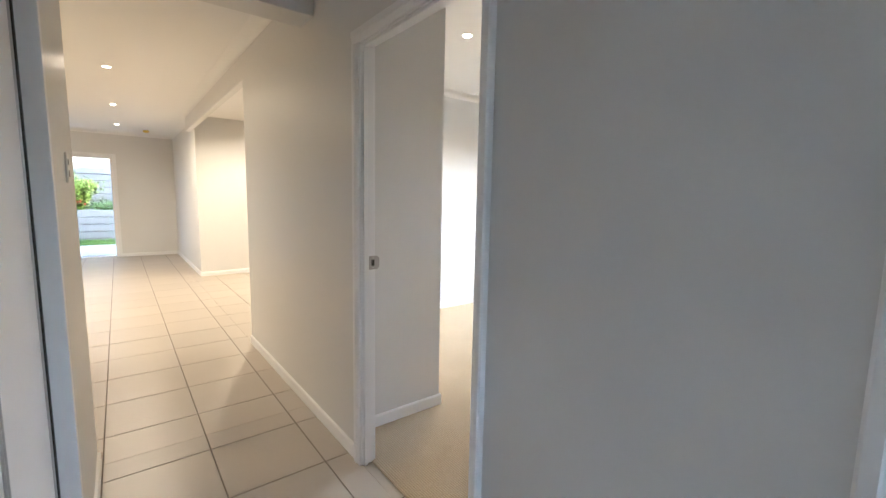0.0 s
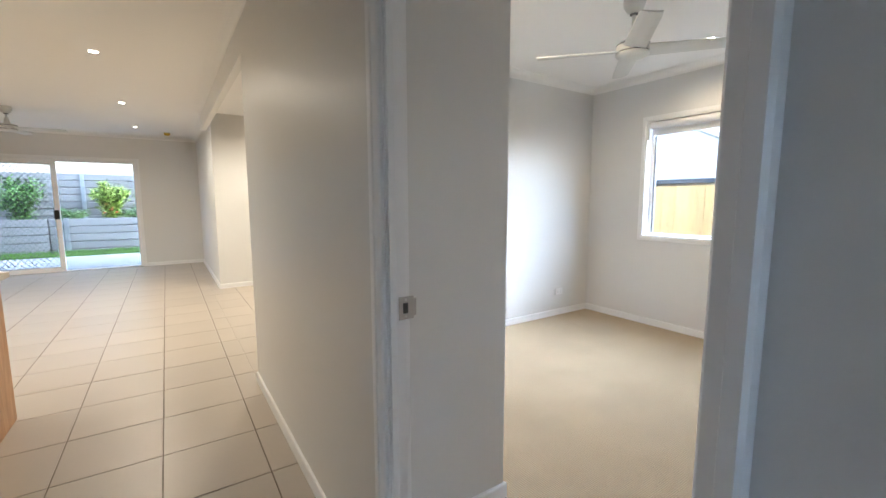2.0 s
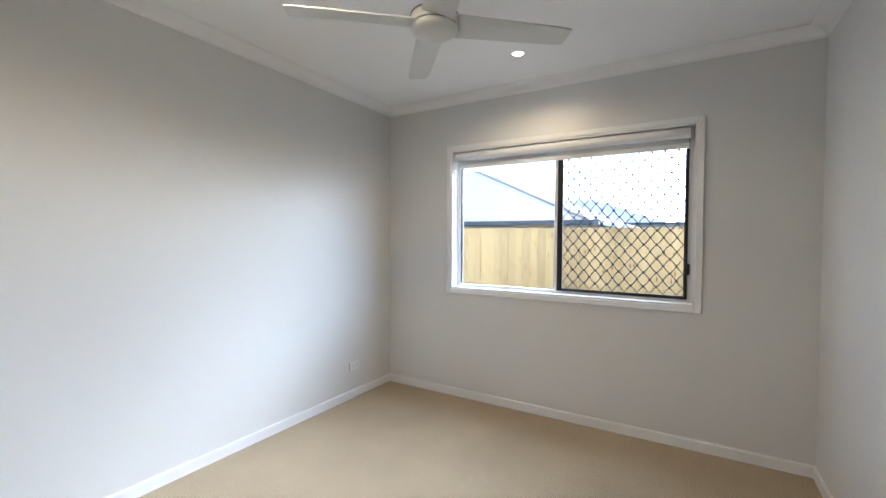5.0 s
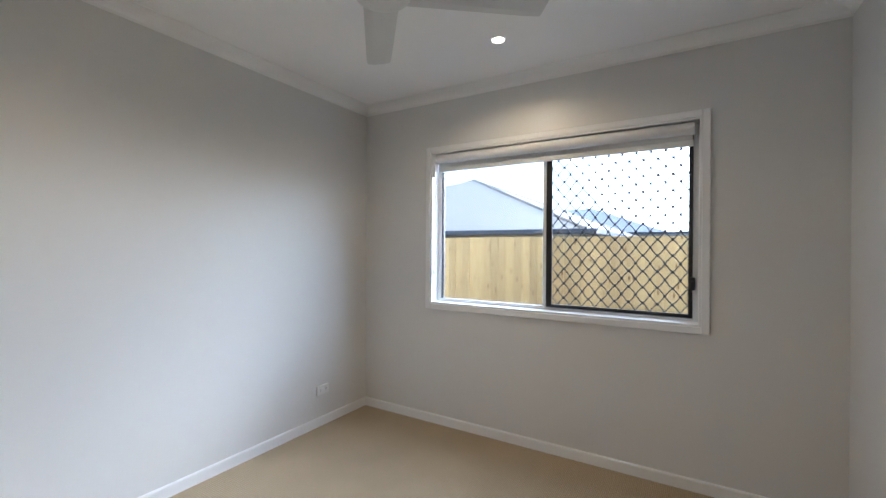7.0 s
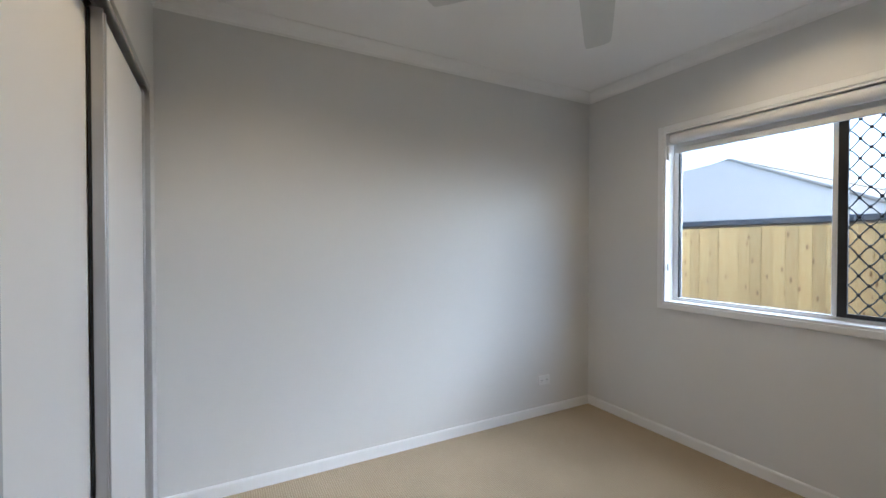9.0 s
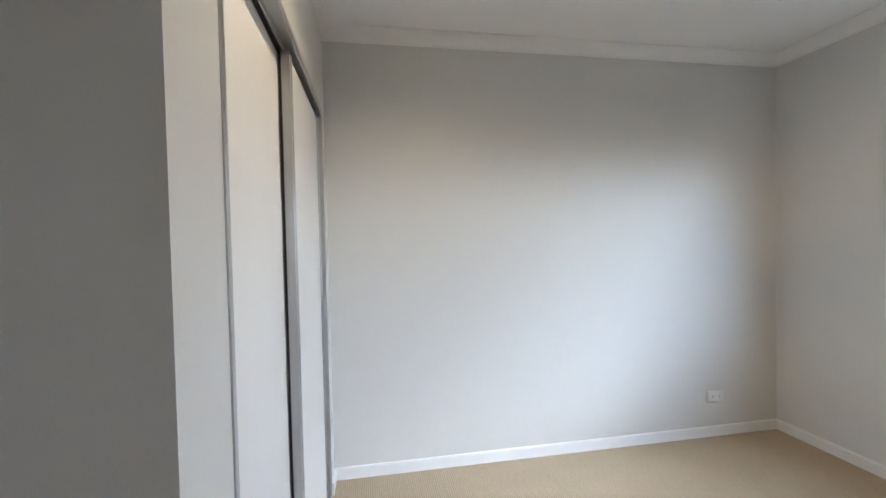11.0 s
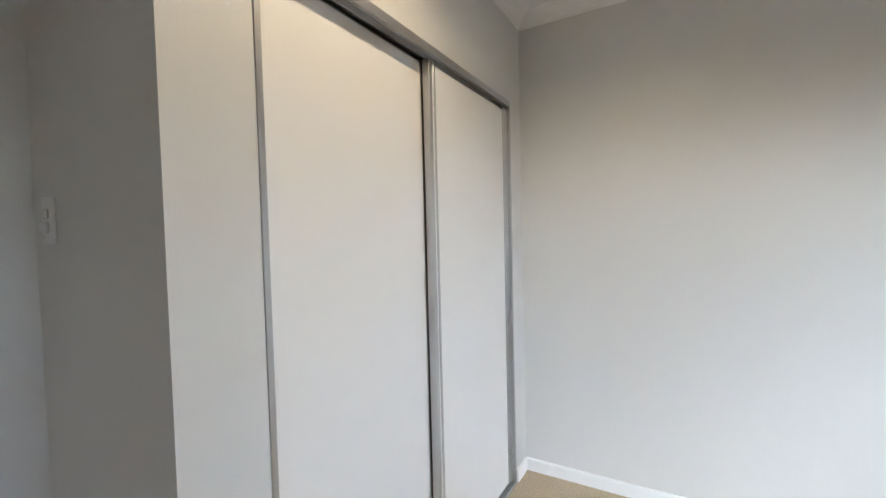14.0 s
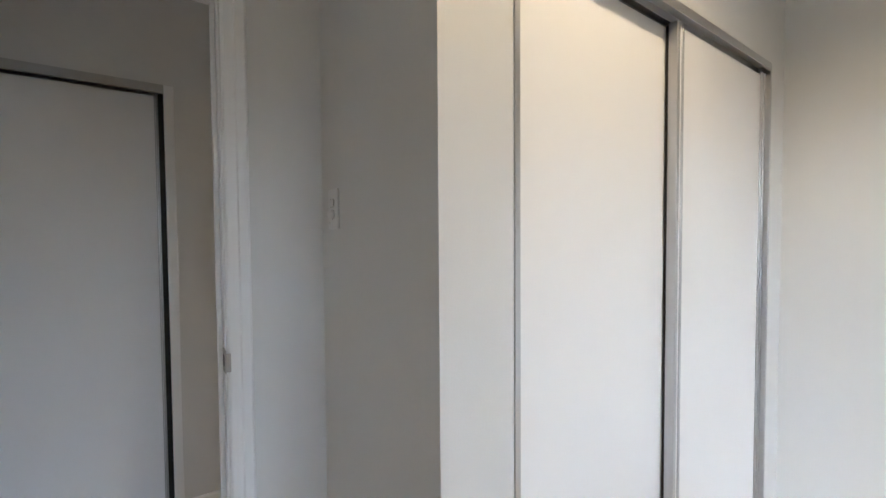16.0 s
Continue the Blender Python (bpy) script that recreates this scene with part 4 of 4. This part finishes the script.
def shrub(x, y, z, height, spread, mat, label, count, leaf=0.09, flowers=0):
    s = thing("shrub", label, "shrub", (x, y, z))
    wood = bmesh.new()
    tips = []
    for k in range(9):
        a = 2 * math.pi * k / 9 + random.uniform(-0.3, 0.3)
        r = spread * random.uniform(0.3, 0.9)
        top = height * random.uniform(0.6, 1.0) * (1 - 0.35 * r / spread)
        pts = [(0, 0, -0.02), (0.25 * r * math.cos(a), 0.25 * r * math.sin(a), top * 0.4), (0.7 * r * math.cos(a), 0.7 * r * math.sin(a), top * 0.75), (r * math.cos(a), r * math.sin(a), top)]
        tube(pts, [0.02, 0.013, 0.008, 0.004], 5, wood)
        tips.append(pts)
    part("stem", wood, BARK, s)
    bm = bmesh.new()
    for k in range(count):
        pts = random.choice(tips)
        i = random.choice((0, 1, 1, 2, 2))
        u = random.random()
        c = Vector(pts[i]).lerp(Vector(pts[i + 1]), u) + Vector((random.gauss(0, 1), random.gauss(0, 1), random.gauss(0, 0.8))) * spread * 0.16
        d = Vector((random.gauss(0, 1), random.gauss(0, 1), random.gauss(0.4, 0.7))).normalized()
        n = d.cross(Vector((random.gauss(0, 1), random.gauss(0, 1), random.gauss(0, 1)))).normalized()
        ln, wd = leaf * random.uniform(0.7, 1.3), leaf * 0.24
        v = [bm.verts.new(c), bm.verts.new(c + d * ln * 0.5 + n * wd), bm.verts.new(c + d * ln), bm.verts.new(c + d * ln * 0.5 - n * wd)]
        bm.faces.new(v)
    part("crown", bm, mat, s)
    if flowers:
        for k in range(flowers):
            c = Vector((random.gauss(0, 0.3) * spread, random.gauss(0, 0.3) * spread - spread * 0.3, height * random.uniform(0.15, 0.4)))
            own = bmesh.new()
            bmesh.ops.create_icosphere(own, subdivisions=1, radius=0.025)
            for q in own.verts:
                q.co = q.co * random.uniform(0.8, 1.2) + c
            part("flower", own, FLOWER, s)
    return s


shrub(-3.62, 14.05, 0.78, 1.42, 0.60, LEAF, "dense dark green shrub in the garden bed", 2600)
shrub(-1.78, 14.0, 0.78, 1.42, 0.44, LEAF_LIGHT, "bright lime green shrub with red flowers", 2200, 0.10, 14)
shrub(-2.6, 13.75, 0.78, 0.32, 0.45, LEAF, "low green ground cover plant", 900, 0.07)
shrub(-1.2, 13.75, 0.78, 0.36, 0.5, LEAF, "low green ground cover plant", 900, 0.07)


def paling_fence(name, label, x, ya, yb_, z0, h, w=0.092):
    """Upright palings, alternately proud, on three rails; runs along y."""
    f = thing(name, label, "fence", (x, (ya + yb_) / 2, z0))
    c = (ya + yb_) / 2
    meshes = [mesh_from("paling", box(-0.008, -ww / 2, 0, 0.008, ww / 2, h, 0.002), PINE) for ww in (w - 0.0005, w - 0.001, w)]
    k = 0
    yy = ya
    while yy < yb_:
        p_ = new("paling", meshes[k % 3])
        p_.parent = f
        p_.location = (random.uniform(-0.003, 0.003), yy - c + w / 2, random.uniform(-0.004, 0.004))
        yy += w
        k += 1
    for zz in (0.25, h / 2, h - 0.2):
        part("rail", box(0.008, ya - c, zz, 0.046, yb_ - c, zz + 0.07, 0.003), PINE, f)
    return f


paling_fence("paling_fence", "new pale pine paling fence", 5.30, -3.6, 6.0, -0.30, 1.815)

# neighbour's hip-roofed house beyond the fence
house = thing("neighbour_house", "neighbouring single-storey house with a pale metal hip roof", "house", (14, 3, -0.3))
EX, EY0, EY1, EZ = 8.6, 1.42, 15.0, 1.757
RX, RY0, RY1, RZ = 13.0, 5.85, 12.0, 3.59
part("wall", box(EX + 0.5, EY0 + 0.5, -0.3, EX + 11.5, EY1 - 0.5, EZ - 0.02), RENDERWALL, house)
bm = bmesh.new()
vs = [bm.verts.new(c) for c in ((EX, EY0, EZ), (EX + 12, EY0, EZ), (EX + 12, EY1, EZ), (EX, EY1, EZ), (RX, RY0, RZ), (RX + 4.1, RY1, RZ))]
for f in ((0, 1, 4), (1, 2, 5, 4), (2, 3, 5), (3, 0, 4, 5), (3, 2, 1, 0)):
    bm.faces.new([vs[i] for i in f])
roof = part("roof", bm, ROOF, house)
ridges = bmesh.new()
for p_, q_ in (((EX, EY0, EZ), (RX, RY0, RZ)), ((RX, RY0, RZ), (RX + 4.1, RY1, RZ)), ((EX, EY1, EZ), (RX + 4.1, RY1, RZ)), ((EX + 12, EY0, EZ), (RX, RY0, RZ))):
    tube([Vector(p_) + Vector((0, 0, 0.015)), Vector(q_) + Vector((0, 0, 0.015))], 0.035, 8, ridges)
part("ridge_cap", ridges, ROOF, roof)
for vx, vy, vz in ((10.9, 4.85, 2.66), (11.9, 4.95, 3.05)):
    part("roof_vent", lathe([(0.018, -0.1), (0.018, 0.03), (0.028, 0.035), (0.012, 0.05)], 12, "Z", (vx, vy, vz)), ROOF, roof)
part("gutter", boxes((EX - 0.12, EY0 - 0.1, EZ - 0.095, EX, EY1 + 0.1, EZ), (EX - 0.12, EY0 - 0.22, EZ - 0.095, EX + 12.1, EY0 - 0.1, EZ), bevel=0.01), GUTTER, house, "dark slate gutter and fascia")
seat_parts(house)

# a second roof further off, past the near neighbour
far_house = thing("neighbour_house", "more distant house with a blue-grey metal hip roof", "house", (30, 2, -0.3))
part("wall", box(25.2, -5.0, -0.3, 36.0, 13.0, 2.30), RENDERWALL, far_house)
bm = bmesh.new()
vs = [bm.verts.new(c) for c in ((24.6, 0.9, 2.30), (24.6, 13.6, 2.30), (36.6, 13.6, 2.30), (36.6, 0.9, 2.30), (29.0, 5.35, 4.02), (29.0, 9.2, 4.02))]
for f in ((0, 3, 4), (0, 4, 5, 1), (1, 5, 2), (2, 5, 4, 3), (0, 1, 2, 3)):
    bm.faces.new([vs[i] for i in f])
far_roof = part("roof", bm, BLUE_ROOF, far_house, "blue-grey metal sheet roof")
bm = bmesh.new()
vs = [bm.verts.new(c) for c in ((24.9, -6.0, 2.30), (24.9, 0.8, 2.30), (36.6, 0.8, 2.30), (36.6, -6.0, 2.30), (30.0, -3.0, 2.62), (30.0, -1.0, 2.62))]
for f in ((0, 3, 4), (0, 4, 5, 1), (1, 5, 2), (2, 5, 4, 3), (0, 1, 2, 3)):
    bm.faces.new([vs[i] for i in f])
part("roof", bm, BLUE_ROOF, far_house)
part("gutter", box(24.45, -6.1, 2.20, 24.6, 13.7, 2.30), GUTTER, far_house, "dark slate gutter")
seat_parts(far_house)

# timber fence on the upper ground behind the tall retaining wall
upper_fence = thing("paling_fence", "weathered pale timber fence with level boards above the retaining wall", "fence", (-3.0, 15.1, 2.02))
for k in range(9):
    part("board", box(-8.9, 15.08, 2.05 + k * 0.155, 2.9, 15.10, 2.195 + k * 0.155, 0.002), CREAM_FENCE, upper_fence)
for k in range(6):
    part("post", box(-8.6 + k * 2.25, 15.10, 2.02, -8.5 + k * 2.25, 15.19, 3.48, 0.004), CREAM_FENCE, upper_fence)
seat_parts(upper_fence)

# ---------------------------------------------------------------- floor tiles
TX, TY, TX0, TY0 = 0.4495, 0.4545, -0.140, 0.633
JOINT = 0.0055
tile_mesh = {}


def tile_shape(w, d):
    key = (round(w, 3), round(d, 3))
    if key not in tile_mesh:
        tile_mesh[key] = mesh_from("tile", box(-w / 2, -d / 2, -0.004, w / 2, d / 2, 0.0, 0.0016), TILE)
    return tile_mesh[key]


AREAS = [(HALL_L, HALL_Y0, 0.0, HALL_END), (LIV_X0, HALL_END, 0.0, BACK_Y), (0.0, RIGHT_END, SIDE_X1, BEAM_Y1), (0.0, DOOR_Y0, 0.05, DOOR_Y1), (0.0, BEAM_Y1, 0.12, BACK_Y)]
floor_ob = bpy.data.objects["floor"]
near, far_tiles = [], bmesh.new()
for ax0, ay0, ax1, ay1 in AREAS:
    for i in range(math.floor((ax0 - TX0) / TX) - 1, math.ceil((ax1 - TX0) / TX) + 1):
        for j in range(math.floor((ay0 - TY0) / TY) - 1, math.ceil((ay1 - TY0) / TY) + 1):
            xa, xb = max(TX0 + i * TX + JOINT / 2, ax0), min(TX0 + (i + 1) * TX - JOINT / 2, ax1)
            ya, yb_ = max(TY0 + j * TY + JOINT / 2, ay0), min(TY0 + (j + 1) * TY - JOINT / 2, ay1)
            if xb - xa < 0.012 or yb_ - ya < 0.012:
                continue
            if xa > -2.3 and xb <= 0.06 and len(near) < 290:
                t_ = new("tile", tile_shape(xb - xa, yb_ - ya))
                t_.parent = floor_ob
                t_.location = ((xa + xb) / 2, (ya + yb_) / 2, random.uniform(-0.0004, 0.0002))
                near.append(t_)
            else:
                box(xa, ya, -0.004, xb, yb_, 0.0, 0.0016, far_tiles)
rest = part("tile_field", far_tiles, TILE, floor_ob)
tagged(rest, kind="stuff")
